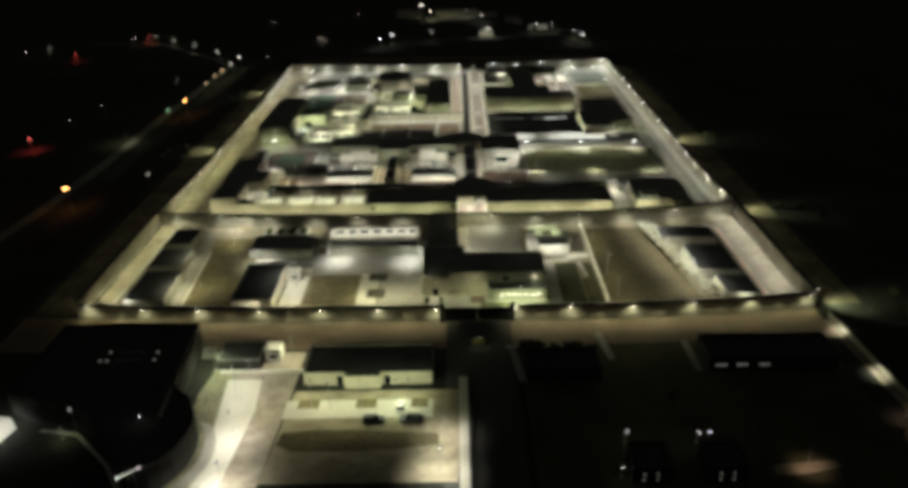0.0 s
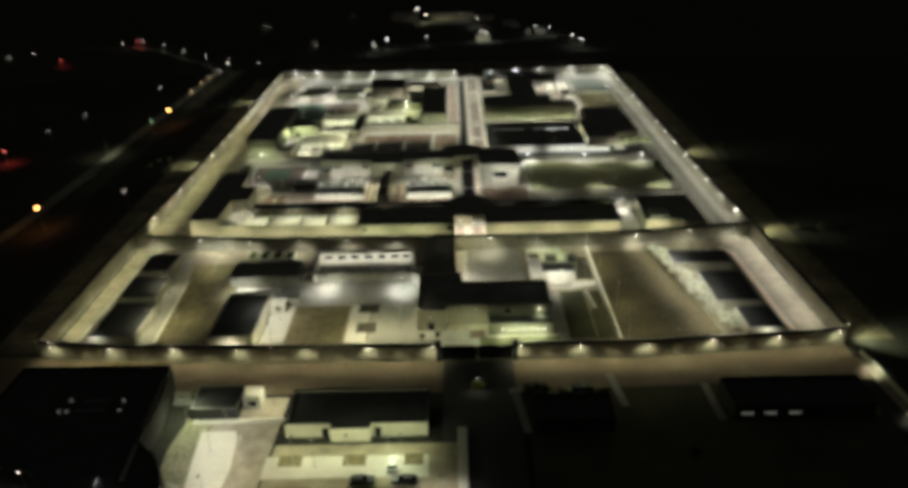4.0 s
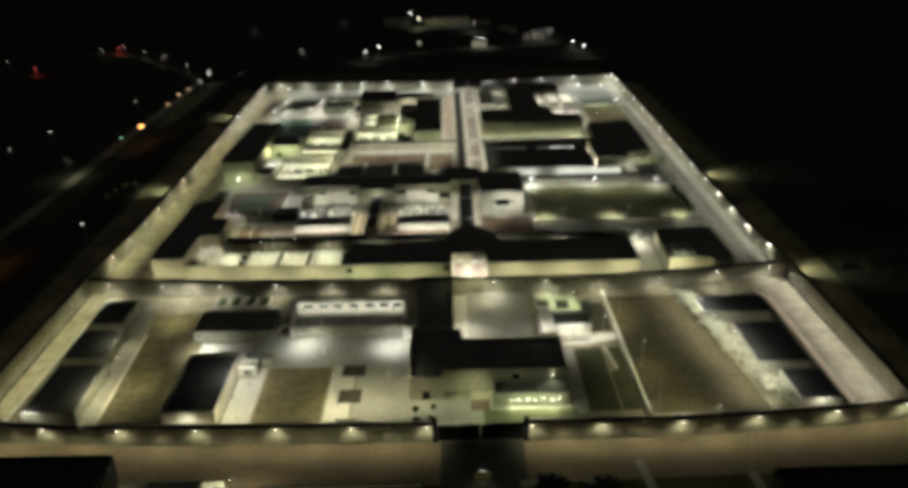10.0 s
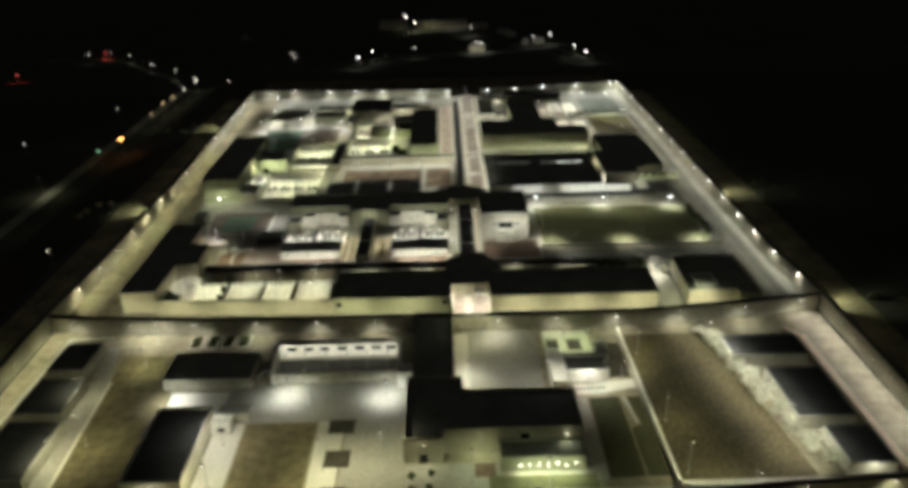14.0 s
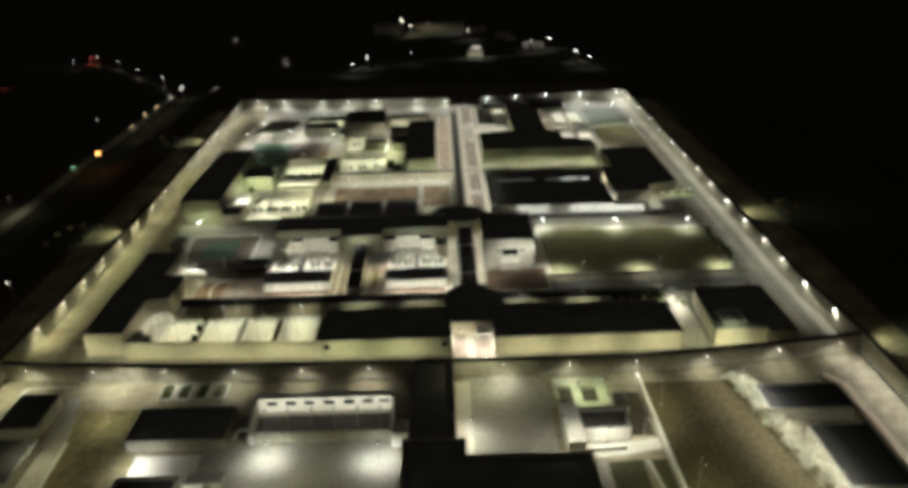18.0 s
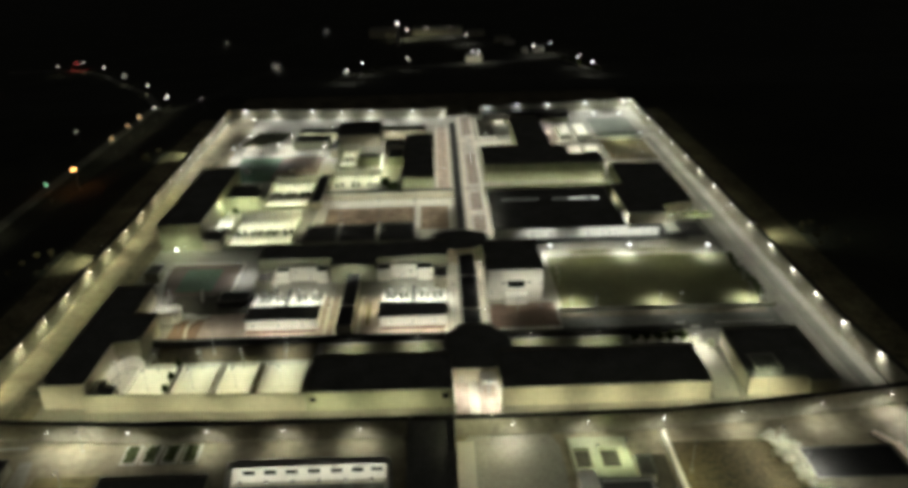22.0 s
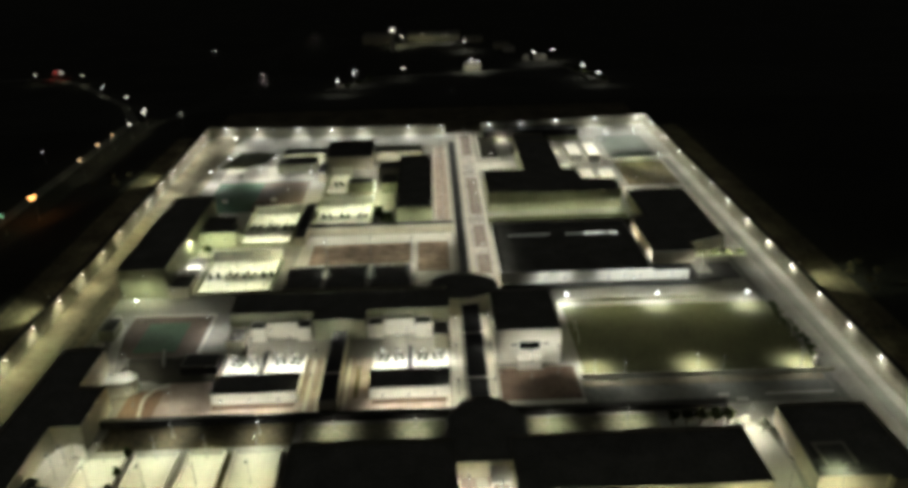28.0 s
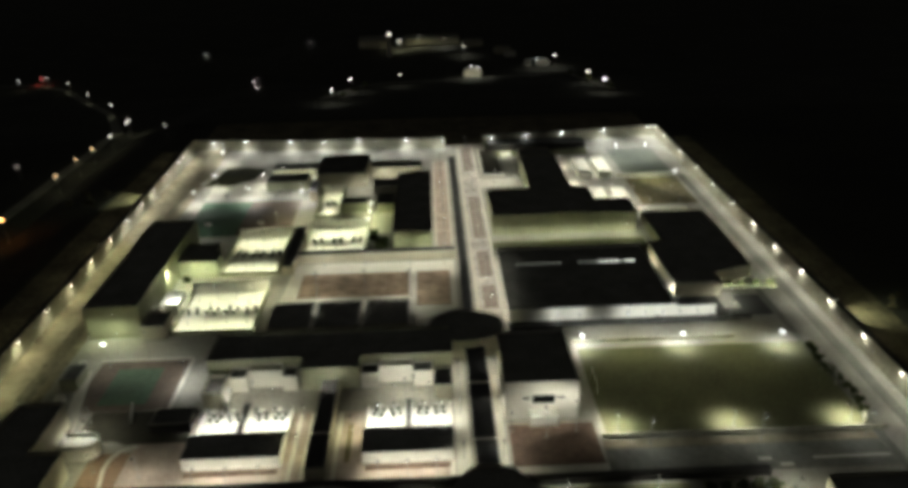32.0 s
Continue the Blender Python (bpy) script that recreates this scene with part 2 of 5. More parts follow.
def wall_lamp(x, y, z, face, power, color=WARM, tilt=35, size=0.55, angle=150, group="lamps on the walls", reach=0.0):
    """A flood lamp on a bracket; face: the heading in degrees in which it throws its light (0 is south)."""
    key = ("w", power, color, tilt, size, angle, reach)
    m = pose(x, y, z, 0, 0, face)
    if key in LAMPS:
        return copy_thing(LAMPS[key], m)
    root = thing("wall_lamp", "box-shaped flood lamp on a short steel bracket on the wall", "lamp", group)
    part("bracket", box(-0.05, 0.05, -0.45 - reach, 0.1, -0.05, 0.05), METAL, root)
    part("housing", box(-size / 2, size / 2, -0.45 - reach - size * 0.8, -0.45 - reach, -0.02, 0.16, 0.03), DARKMETAL, root)
    part("lens", box(-size / 2 + 0.03, size / 2 - 0.03, -0.45 - reach - size * 0.8 + 0.02, -0.48 - reach, -0.03 - 0.5 * size, -0.025, 0.02), SPARK[color], root, "glowing lamp glass")
    spot("lamp_light", root, (0, -0.9 - reach, -0.45), power, color, angle, tilt=-tilt, blend=0.7 if angle > 120 else 1.0)
    root.matrix_basis = m
    LAMPS[key] = root
    return root


def post_lamp(x, y, h, power, color=WHITE, size=0.7, angle=165, face=0, label="steel post with a flood lamp on a short arm", group="lamp posts", open_lens=False, z=0.0, glow=None, aim=0.0):
    """A lamp on a post. open_lens: the glass hangs below the head; else a skirt hides it."""
    # most skirted posts are added light sources, with no lamp known there
    key = ("p", h, power, color, size, angle, open_lens, glow, aim)
    m = pose(x, y, z, 0, 0, face)
    if key in LAMPS:
        return copy_thing(LAMPS[key], m)
    root = thing("lamp_post", label, "lamp post", group)
    part("base", box(-0.2, 0.2, -0.2, 0.2, 0, 0.25, 0.03), CONCRETE, root)
    part("pole", cyl(0.06, 0.045, 0.25, h, 8), METAL, root)
    part("arm", box(-0.04, 0.04, -0.9, 0.06, h - 0.05, h + 0.03), METAL, root)
    if open_lens:
        part("head", box(-size / 2, size / 2, -0.9 - size, -0.6, h + 0.03, h + 0.16, 0.04), DARKMETAL, root)
        part("lens", box(-size / 2 + 0.04, size / 2 - 0.04, -0.9 - size + 0.03, -0.63, h - 0.5 * size, h + 0.025, 0.06), glow or GLOW[color], root, "glowing lamp glass")
        spot("lamp_light", root, (0, -0.9, h - 0.5 * size - 0.1), power, color, angle) if power else None
    else:
        w = 0.22
        part("head", box(-w, w, -1.3, -0.7, h - 0.02, h + 0.14, 0.04), DARKMETAL, root)
        part("lens", box(-w + 0.05, w - 0.05, -1.25, -0.75, h - 0.044, h - 0.024), GLOW[color], root, "glowing lamp glass")
        spot("lamp_light", root, (0, -1.0, h - 0.3), power, color, angle, tilt=-aim)
    root.matrix_basis = m
    LAMPS[key] = root
    return root


# ---------------------------------------------------------------- plants and cars
def tree(x, y, h=4.0, r=1.6, seed=1, name="tree", label="small broad-leaved tree with an uneven crown", leaf=LEAF):
    rnd = random.Random(seed)
    root = thing(name, label, "tree", "trees", at=(x, y, 0))
    part("trunk", cyl(0.14, 0.07, 0, h * 0.55, 8), BARK, root)
    lb = bmesh.new()
    for i in range(5):
        a = i * 1.26 + rnd.random()
        tip = Vector((math.cos(a) * r * 0.6, math.sin(a) * r * 0.6, h * (0.65 + 0.2 * rnd.random())))
        base = Vector((0, 0, h * 0.42))
        s = Vector((-math.sin(a), math.cos(a), 0)) * 0.04
        up = Vector((0, 0, 0.05))
        q = [lb.verts.new(p) for p in (base - s, base + s, base + up, tip - s * 0.3, tip + s * 0.3, tip + up * 0.3)]
        for f in ((0, 1, 4, 3), (1, 2, 5, 4), (2, 0, 3, 5), (3, 4, 5)):
            lb.faces.new([q[k] for k in f])
    part("limb", lb, BARK, root)
    cb = bmesh.new()
    for i in range(420):
        d = Vector((rnd.gauss(0, 1), rnd.gauss(0, 1), rnd.gauss(0, 0.8))).normalized() * (0.55 + 0.45 * rnd.random())
        lump = 0.75 + 0.35 * math.sin(3 * d.x + seed) * math.cos(4 * d.y + 2 * d.z)
        c = Vector((d.x * r * lump, d.y * r * lump, h * 0.68 + d.z * h * 0.33 * lump))
        e = Euler((rnd.random() * 3, rnd.random() * 3, rnd.random() * 6)).to_matrix()
        s = 0.16 + 0.16 * rnd.random()
        vs = [cb.verts.new(c + e @ Vector(p)) for p in ((-s, 0, 0), (0, -s * 0.5, 0.03), (s, 0, 0), (0, s * 0.5, 0.03))]
        cb.faces.new(vs)
    part("crown", cb, leaf, root)
    return root


def hedge(pts, h, seed=1, label="clipped hedge of dense small leaves"):
    rnd = random.Random(seed)
    root = thing("hedge", label, "hedge", "hedges")
    part("core", prism(inset(ccw(pts), 0.15), 0, h * 0.9), LEAF, root)
    xs, ys = [p[0] for p in pts], [p[1] for p in pts]
    x0, x1, y0, y1 = min(xs), max(xs), min(ys), max(ys)
    bm = bmesh.new()
    for i in range(int(40 + 12 * (x1 - x0) * (y1 - y0))):
        c = Vector((rnd.uniform(x0, x1), rnd.uniform(y0, y1), h * (0.75 + 0.3 * rnd.random())))
        e = Euler((rnd.random() * 3, rnd.random() * 3, rnd.random() * 6)).to_matrix()
        s = 0.2 + 0.15 * rnd.random()
        bm.faces.new([bm.verts.new(c + e @ Vector(p)) for p in ((-s, 0, 0), (0, -s * 0.6, 0), (s, 0, 0), (0, s * 0.6, 0))])
    part("leaves", bm, LEAF, root)
    return root


def car(x, y, turn, paint, label, long=4.5, z=0.08):
    root = thing("car", label, "car", "parked cars")
    w, l = 0.9, long / 2
    b = bmesh.new()
    prof = [(-l, 0.35), (l, 0.35), (l, 0.72), (l - 0.15, 0.86), (l * 0.45, 0.95), (-l + 0.1, 0.95), (-l, 0.8)]
    lo = [b.verts.new((px, -w, pz)) for px, pz in prof]
    hi = [b.verts.new((px, w, pz)) for px, pz in prof]
    for i in range(len(prof)):
        j = (i + 1) % len(prof)
        b.faces.new((lo[i], lo[j], hi[j], hi[i]))
    b.faces.new(lo[::-1])
    b.faces.new(hi)
    bmesh.ops.recalc_face_normals(b, faces=b.faces[:])
    bmesh.ops.bevel(b, geom=b.edges[:], offset=0.05, segments=1, affect="EDGES")
    part("body", b, paint, root)

    def cab(bm, z0, z1, x0, x1, x2, x3, w0, w1):
        v = [bm.verts.new(c) for c in ((x0, -w0, z0), (x1, -w0, z0), (x1, w0, z0), (x0, w0, z0), (x2, -w1, z1), (x3, -w1, z1), (x3, w1, z1), (x2, w1, z1))]
        for f in ((3, 2, 1, 0), (4, 5, 6, 7), (0, 1, 5, 4), (1, 2, 6, 5), (2, 3, 7, 6), (3, 0, 4, 7)):
            bm.faces.new([v[i] for i in f])

    g = bmesh.new()
    cab(g, 0.951, 1.38, -l * 0.85, l * 0.42, -l * 0.65, l * 0.1, 0.84, 0.68)
    part("cabin_glass", g, GLASS, root, "dark car windows")
    r = bmesh.new()
    add_box(r, -l * 0.64, l * 0.09, -0.67, 0.67, 1.383, 1.44)
    part("car_roof", r, paint, root)
    for sx in (-1, 1):
        for sy in (-1, 1):
            c = cyl(0.32, 0.32, -0.11, 0.11, 14)
            bmesh.ops.rotate(c, verts=c.verts, cent=(0, 0, 0), matrix=Matrix.Rotation(radians(90), 3, "X"))
            bmesh.ops.translate(c, verts=c.verts, vec=(sx * l * 0.6, sy * 0.82, 0.32))
            wh = part("wheel", c, RUBBER, root)
            hb = cyl(0.18, 0.18, -0.005, 0.005, 10)
            bmesh.ops.rotate(hb, verts=hb.verts, cent=(0, 0, 0), matrix=Matrix.Rotation(radians(90), 3, "X"))
            bmesh.ops.translate(hb, verts=hb.verts, vec=(sx * l * 0.6, sy * 0.94, 0.32))
            part("rim", hb, METAL, wh)
    root.matrix_basis = pose(x, y, z, 0, 0, turn)
    return root


PARASOL = []


def parasol(x, y, z=0.12, size=1.0):
    """A small white sunshade on a pole between four dark seats."""
    m = pose(x, y, z, 0, 0, 20 * math.sin(x)) @ Matrix.Diagonal((size, size, size, 1))
    if PARASOL:
        return copy_thing(PARASOL[0], m)
    root = thing("sunshade", "white four-sided sunshade over four dark seats", "sunshade", "sunshades in the yards")
    part("pole", cyl(0.05, 0.05, 0.08, 2.3, 8), METAL, root)
    part("foot", cyl(0.3, 0.26, 0, 0.08, 12), CONCRETE, root)
    part("canopy", cyl(0.8, 0.08, 1.8, 2.3, 4), WHITEP, root)
    for k in range(4):
        a = radians(45 + 90 * k)
        cx, cy = 1.05 * math.cos(a), 1.05 * math.sin(a)
        part("seat", box(cx - 0.27, cx + 0.27, cy - 0.27, cy + 0.27, 0.0, 0.5, 0.05), SHADE, root)
    root.matrix_basis = m
    PARASOL.append(root)
    return root


# ---------------------------------------------------------------- ground
def slope(v, stops):
    for (a, za), (b, zb) in zip(stops, stops[1:]):
        if v <= b:
            return za + (zb - za) * max(0.0, v - a) / (b - a)
    return stops[-1][1]


def ground_z(x, y):
    """Flat round the compound; falls away to the north and to the west."""
    return slope(y, ((320, 0), (393, -8.5), (462, -14.5), (660, -20))) + slope(-x, ((112, 0), (137, -6), (280, -10)))


gb = bmesh.new()
gx = [-2600, -1500, -900, -600, -450, -360, -280, -230, -180, -137, -112, -60, 0, 60, 120, 200, 320, 480, 700, 1000, 1600, 2600]
gy = [-1500, -800, -400, -200, -100, 0, 100, 200, 280, 320, 356, 393, 427, 462, 520, 590, 660, 760, 900, 1200, 1700, 2400, 3600]
grid = [[gb.verts.new((x, y, ground_z(x, y))) for y in gy] for x in gx]
for i in range(len(gx) - 1):
    for j in range(len(gy) - 1):
        gb.faces.new((grid[i][j], grid[i + 1][j], grid[i + 1][j + 1], grid[i][j + 1]))
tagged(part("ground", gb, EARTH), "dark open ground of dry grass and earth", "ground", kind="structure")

# paved ground inside the walls
slab("pavement_front_yard", [(-95, -13.2), (-78, -15.4), (-50, -16.5), (-6, -17.1), (13, -17.1), (42, -17), (72, -15), (87, -13.2), (87, 47.5), (53, 43), (5, 41.6), (-60, 43), (-95.5, 46)], 0.03, LANE, "dusty paved yard inside the front wall")
slab("pavement_main", [(-95.5, 47.2), (-60, 44), (5, 43), (53, 44.2), (87, 48.6), (87, 279), (5, 273), (-97, 279)], 0.03, CONCRETE, "concrete paving of the main compound")
slab("lane_west", rect(-95.5, -83, 48, 276), 0.05, LANE, "dusty patrol lane along the west wall", "lane")
slab("lane_west_track", [(-88.6, 49), (-85.4, 49), (-85.0, 160), (-85.6, 250), (-88.2, 250), (-88.0, 150)], 0.08, DUSTDARK, "darker worn track in the dusty lane", "lane")
slab("lane_east_band", rect(81.6, 84.1, 49, 230), 0.08, GREYLANE, "darker strip along the patrol lane", "lane")
slab("lane_east", rect(76.9, 86.5, 49, 276), 0.05, CONCRETE, "patrol lane along the east wall", "lane")
slab("verge_east", rect(75.2, 76.8, 49, 230), 0.06, GREYLANE, "dark strip beside the patrol lane", "lane")
slab("lane_north", rect(-83, 76.5, 255, 271), 0.05, CONCRETE, "patrol lane along the north wall", "lane")
slab("lane_row", rect(-83, 76.5, 47, 50), 0.05, CONCRETE, "lane behind the middle wall", "lane")

# ---------------------------------------------------------------- perimeter walls
SOUTH = [(-96, -13.4), (-78, -15.8), (-50, -17.0), (-5, -17.6)]
SOUTH2 = [(13, -17.6), (42, -17.6), (72, -15.6), (88, -13.6)]
MIDDLE = [(-97, 46.8), (-89, 45.6), (-60, 43.2), (-32, 42.6), (9, 42.0), (38, 42.2), (53, 43.4), (68, 45.2), (88, 48.0)]
NORTH = [(-97, 277), (-50, 272.5), (2, 270)]
NORTH2 = [(17, 271), (55, 275), (87.5, 278.5)]
WEST = [(-96, -13.4), (-96.4, 46.5), (-95.2, 75), (-95, 150), (-97, 277)]
EAST = [(88, -13.6), (88.4, 48.5), (86.6, 75), (87.2, 150), (87.5, 278.5)]


def perimeter(name, line, h, label, thick=0.7):
    root = thing(name, label, "wall", kind="structure")
    for a, b in zip(line, line[1:]):
        part("wall_face", strip(a, b, thick, 0, h), WALLM, root)
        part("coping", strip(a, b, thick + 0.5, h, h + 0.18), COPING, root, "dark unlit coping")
    return root


perimeter("wall_south", SOUTH, 4.0, "high concrete perimeter wall with a dark coping")
perimeter("wall_south_east", SOUTH2, 4.0, "high concrete perimeter wall with a dark coping")
# white strip added on the wall, in place of the lit line behind it
for line in (SOUTH, SOUTH2):
    for a, b in zip(line, line[1:]):
        cap = part("lit_line_strip", strip((a[0], a[1] + 0.35), (b[0], b[1] + 0.35), 0.45, 4.185, 4.3), WHITEP)
        tagged(cap, "pale strip added for the lit line inside the front wall", "wall cap", kind="structure")
perimeter("wall_middle", MIDDLE, 4.0, "high concrete inner wall with a dark coping across the compound")
perimeter("wall_north", NORTH, 4.2, "high concrete perimeter wall at the far side")
perimeter("wall_north_east", NORTH2, 4.2, "high concrete perimeter wall at the far side")
perimeter("wall_west", WEST, 4.8, "long high concrete perimeter wall")
perimeter("wall_east", EAST, 4.8, "long high concrete perimeter wall")
gate = thing("gate", "dark steel double gate between two concrete posts", "gate", kind="structure")
for gx in (-4.6, 12.6):
    part("gate_post", box(gx - 0.5, gx + 0.5, -18.3, -17.1, 0, 5.0, 0.04), DARKMETAL, gate)
for gx in (-4.0, 4.1):
    lf = part("gate_leaf", box(gx, gx + 7.9, -17.82, -17.7, 0.1, 3.7), DARKMETAL, gate)
    for k in range(5):
        part("rail", box(gx + 0.1, gx + 7.8, -17.9, -17.824, 0.3 + 0.75 * k, 0.42 + 0.75 * k), DARKMETAL, lf)


def on_line(line, x):
    for a, b in zip(line, line[1:]):
        if a[0] <= x <= b[0]:
            return a[1] + (b[1] - a[1]) * (x - a[0]) / (b[0] - a[0])
    return line[-1][1]


def along(line, y):
    return on_line([(b, a) for a, b in line], y)


for x in (-92.5, -78.3, -64.1, -49.2, -34.3, -20.1, -6.2):
    wall_lamp(x, on_line(SOUTH, x) - 0.4, 4.22, 0, 260, WARM, 0, 0.26, reach=0.5)
for x in (13.6, 26.8, 41.9, 56.5, 71.5, 86.0):
    wall_lamp(x, on_line(SOUTH2, x) - 0.4, 4.22, 0, 260, WARM, 0, 0.26, reach=0.5)
# added fill lamps between the real ones, to light the road broadly
for x in (-85, -71, -56.5, -41.5, -27, -13):
    wall_lamp(x, on_line(SOUTH, x) - 0.4, 4.22, 0, 430, WARM, 42, 0.08)
for x in (20, 34.5, 49, 64, 79):
    wall_lamp(x, on_line(SOUTH2, x) - 0.4, 4.22, 0, 430, WARM, 42, 0.08)
for x in (-89.4, -75.0, -60.0, -45.6, -31.7, -18.0, 9.9, 23.5, 37.4, 52.3, 68.0, 82.0):
    wall_lamp(x, on_line(MIDDLE, x) - 0.4, 4.22, 0, 480, WHITE, 8, 0.26, reach=1.6)
for x in (-82, -68, -53, -38.5, -25, -11, 16.5, 30.5, 45, 60):
    wall_lamp(x, on_line(MIDDLE, x) + 0.4, 3.6, 180, 1400, WARM, 45, 0.3)
for x in (-89, -76, -58.4, -45, -31.8, -13.1, 0.9):
    wall_lamp(x, on_line(NORTH, x) - 0.4, 4.0, 0, 900, COOL, 18, 0.45, reach=0.6)
for x in (20.4, 34.3, 48.5, 65.6, 83.5):
    wall_lamp(x, on_line(NORTH2, x) - 0.4, 4.0, 0, 1100 if x > 60 else 110, COOL, 22, 0.55, reach=0.8)
for y in (276, 263, 243, 224, 207, 190, 174, 158.5, 143, 128, 112.5, 98, 85, 71.5, 58):
    wall_lamp(along(EAST, y) - 0.4, y, 4.5, -90, 330, WHITE, -8, 0.44, reach=-0.1)
# added fill lamps for an even east lane, glass kept tiny
for y in (270, 253, 233, 215, 198, 182, 166, 151, 135, 120, 105, 91, 78, 65):
    wall_lamp(along(EAST, y) - 0.4, y, 4.5, -90, 470 if y < 130 else 690, WHITE, 16, 0.12, reach=1.3)
for y in (40, 33, 26, 19, 12, 5, -2, -9):
    wall_lamp(along(EAST, y) - 0.4, y, 4.5, -90, 680, WHITE, 22, 0.14, reach=1.5)
for y in (262, 248, 234, 220, 206, 192, 178, 164.5, 150, 136.5, 122.5, 109, 96, 83.5, 72, 60):
    wall_lamp(along(WEST, y) + 0.4, y, 4.5, 90, 640 if y < 190 else 900, WARM if y < 190 else WHITE, 8, 0.32, reach=0.3)
# weak fill lamps, added between the lamps of the west wall
for y in (255, 241, 227, 213, 199, 185, 171, 157, 143, 129, 116, 102, 90, 78, 66):
    wall_lamp(along(WEST, y) + 0.4, y, 4.5, 90, 140, WARM if y < 190 else WHITE, 20, 0.14, reach=0.9)
for i, y in enumerate((40, 33, 26, 19, 12, 5, -2, -9)):
    wall_lamp(along(WEST, y) + 0.4, y, 4.5, 90, 420 if i % 2 else 760, WARM, 20, 0.14, reach=1.1)
# posts added to brighten the north lane, no such lamps known
for x in (-82, -67, -52, -38, -24, -9, 62, 72, 81):
    post_lamp(x, 263, 7, 1100 if x < 60 else 1500, COOL)
# flood lamps that throw light outwards from the walls
for x, y, face in ((-95.6, 124, -90), (-96.6, 222, -90), (88.8, 50, 90), (87.5, 128, 90), (88.6, -12.5, 90)):
    wall_lamp(x, y, 4.6, face, 6500, GREEN, 60, 0.22, 84)
    rs = random.Random(int(y) + 7)
    for k in range(7):
        s = -1 if face < 0 else 1
        tree(x + s * (13 + 14 * rs.random()), y - 8 + 16 * rs.random(), 1.2 + rs.random(), 0.8 + 0.6 * rs.random(), 300 + k + int(y), "scrub_bush", "low dry scrub bush outside the wall", DRYLEAF)
# verges and weak outward lamps, both added to imitate the haze glow
for side, line in ((-1, WEST), (1, EAST)):
    slab("glow_verge", [(along(line, yy) + side * dx, yy) for yy, dx in ((-12, 0.6), (140, 0.6), (276, 0.6), (276, 13), (140, 15), (-12, 13))], 0.04, VERGE, "rough verge paled for the glow outside the wall", "verge", "stuff")
    for k in range(14):
        y = -4 + 20.5 * k
        wall_lamp(along(line, y) + side * 0.4, y, 4.5, -90 if side < 0 else 90, 220, WARM, 52, 0.1)

slab("glow_verge", [(-97, 279.5), (-50, 274.5), (2, 272.5), (55, 277.5), (87.5, 280.5), (87.5, 316), (-97, 316)], 0.04, VERGE, "rough verge paled for the glow outside the far wall", "verge", "stuff")
# outward lamps added for the glow beyond the far wall
for x in (-80, -45, -12):
    wall_lamp(x, on_line(NORTH, x) + 0.4, 4.0, 180, 420, WHITE, 45, 0.12)
for x in (30, 70):
    wall_lamp(x, on_line(NORTH2, x) + 0.4, 4.0, 180, 420, WHITE, 45, 0.12)

# ---------------------------------------------------------------- front yard, west part
for x0, x1, y0, y1 in ((-87.2, -79.4, 25.2, 36), (-86.9, -77.4, 9.9, 22.2), (-86.6, -75.9, -9.6, 7.6)):
    building("storage_shed", rect(x0, x1, y0, y1), 2.6, WALLM, "low shed with a dark flat roof", "shed", parapet=0.1, roof=UNLITROOF)
slab("walk_west", [(-75.6, -12), (-71.9, -12), (-73.4, 23), (-77, 38.5), (-79.2, 38.5), (-77.2, 8)], 0.06, CONCRETE, "pale concrete walk beside the sheds")
for a, b in (((-73.6, 24), (-71.9, -12)), ((-89.6, 42), (-90.6, -11.5)), ((-89.6, 42), (-79.6, 42.4))):
    tagged(part("walk_kerb", strip(a, b, 0.6, -0.02, 0.22), KERB), "pale kerb beside the sheds", "kerb", kind="structure")
slab("lawn_west", [(-71.4, -12), (-59, -12), (-59, 19), (-63, 34), (-74.5, 34)], 0.07, LAWN, "worn lawn in the front yard", "lawn", "stuff")
bb1 = building("workshop", rect(-61.2, -43, 20.6, 30.6), 2.1, WALLM, "single-storey workshop with a dark flat roof and lit front", "building")
bb2 = building("store_building", rect(-58, -47.5, -12, 9), 3.5, PLASTER, "single-storey store with a dark flat roof", "building", roof=UNLITROOF)
for i in range(4):
    x = -60.5 + 3.6 * i
    hedge(rect(x, x + 2.2, 37.0, 41.6), 0.4, 10 + i)
    slab("planter_kerb", rect(x - 0.4, x + 2.6, 36.6, 42.0), 0.2, KERB, "pale kerb round a planted bed", "kerb")
slab("forecourt", rect(-47, -10.5, 8.6, 21.6), 0.06, CONCRETE, "grey concrete forecourt")
slab("apron", rect(-62, -47, 9.2, 19.2), 0.06, PALE, "pale concrete apron before the workshop")
slab("lawn_mid", rect(-41, -27.5, -13, 8.2), 0.08, LAWN, "rectangular worn lawn with a lit edge", "lawn", "stuff")
slab("walk_mid", rect(-27, -22, -13.5, 8.4), 0.09, PALE, "pale concrete walk")
slab("walk_mid_west", rect(-47, -41.5, -13.5, 8.4), 0.09, PALE, "pale concrete walk")
for i, (y0, y1) in enumerate(((4.6, 8.8), (-5.1, -0.4), (-13.3, -10.3))):
    slab("planting_bed", rect(-25 + 0.3 * i, -20, y0, y1), 0.14, SOIL, "dark planted bed set in the paving", "bed", "stuff")
kiosk = building("kiosk", rect(-47.2, -43.4, 5.0, 8.2), 2.2, WHITEP, "small white kiosk with a dark hatch", "kiosk", roof=WHITEP, cap=WHITEP)
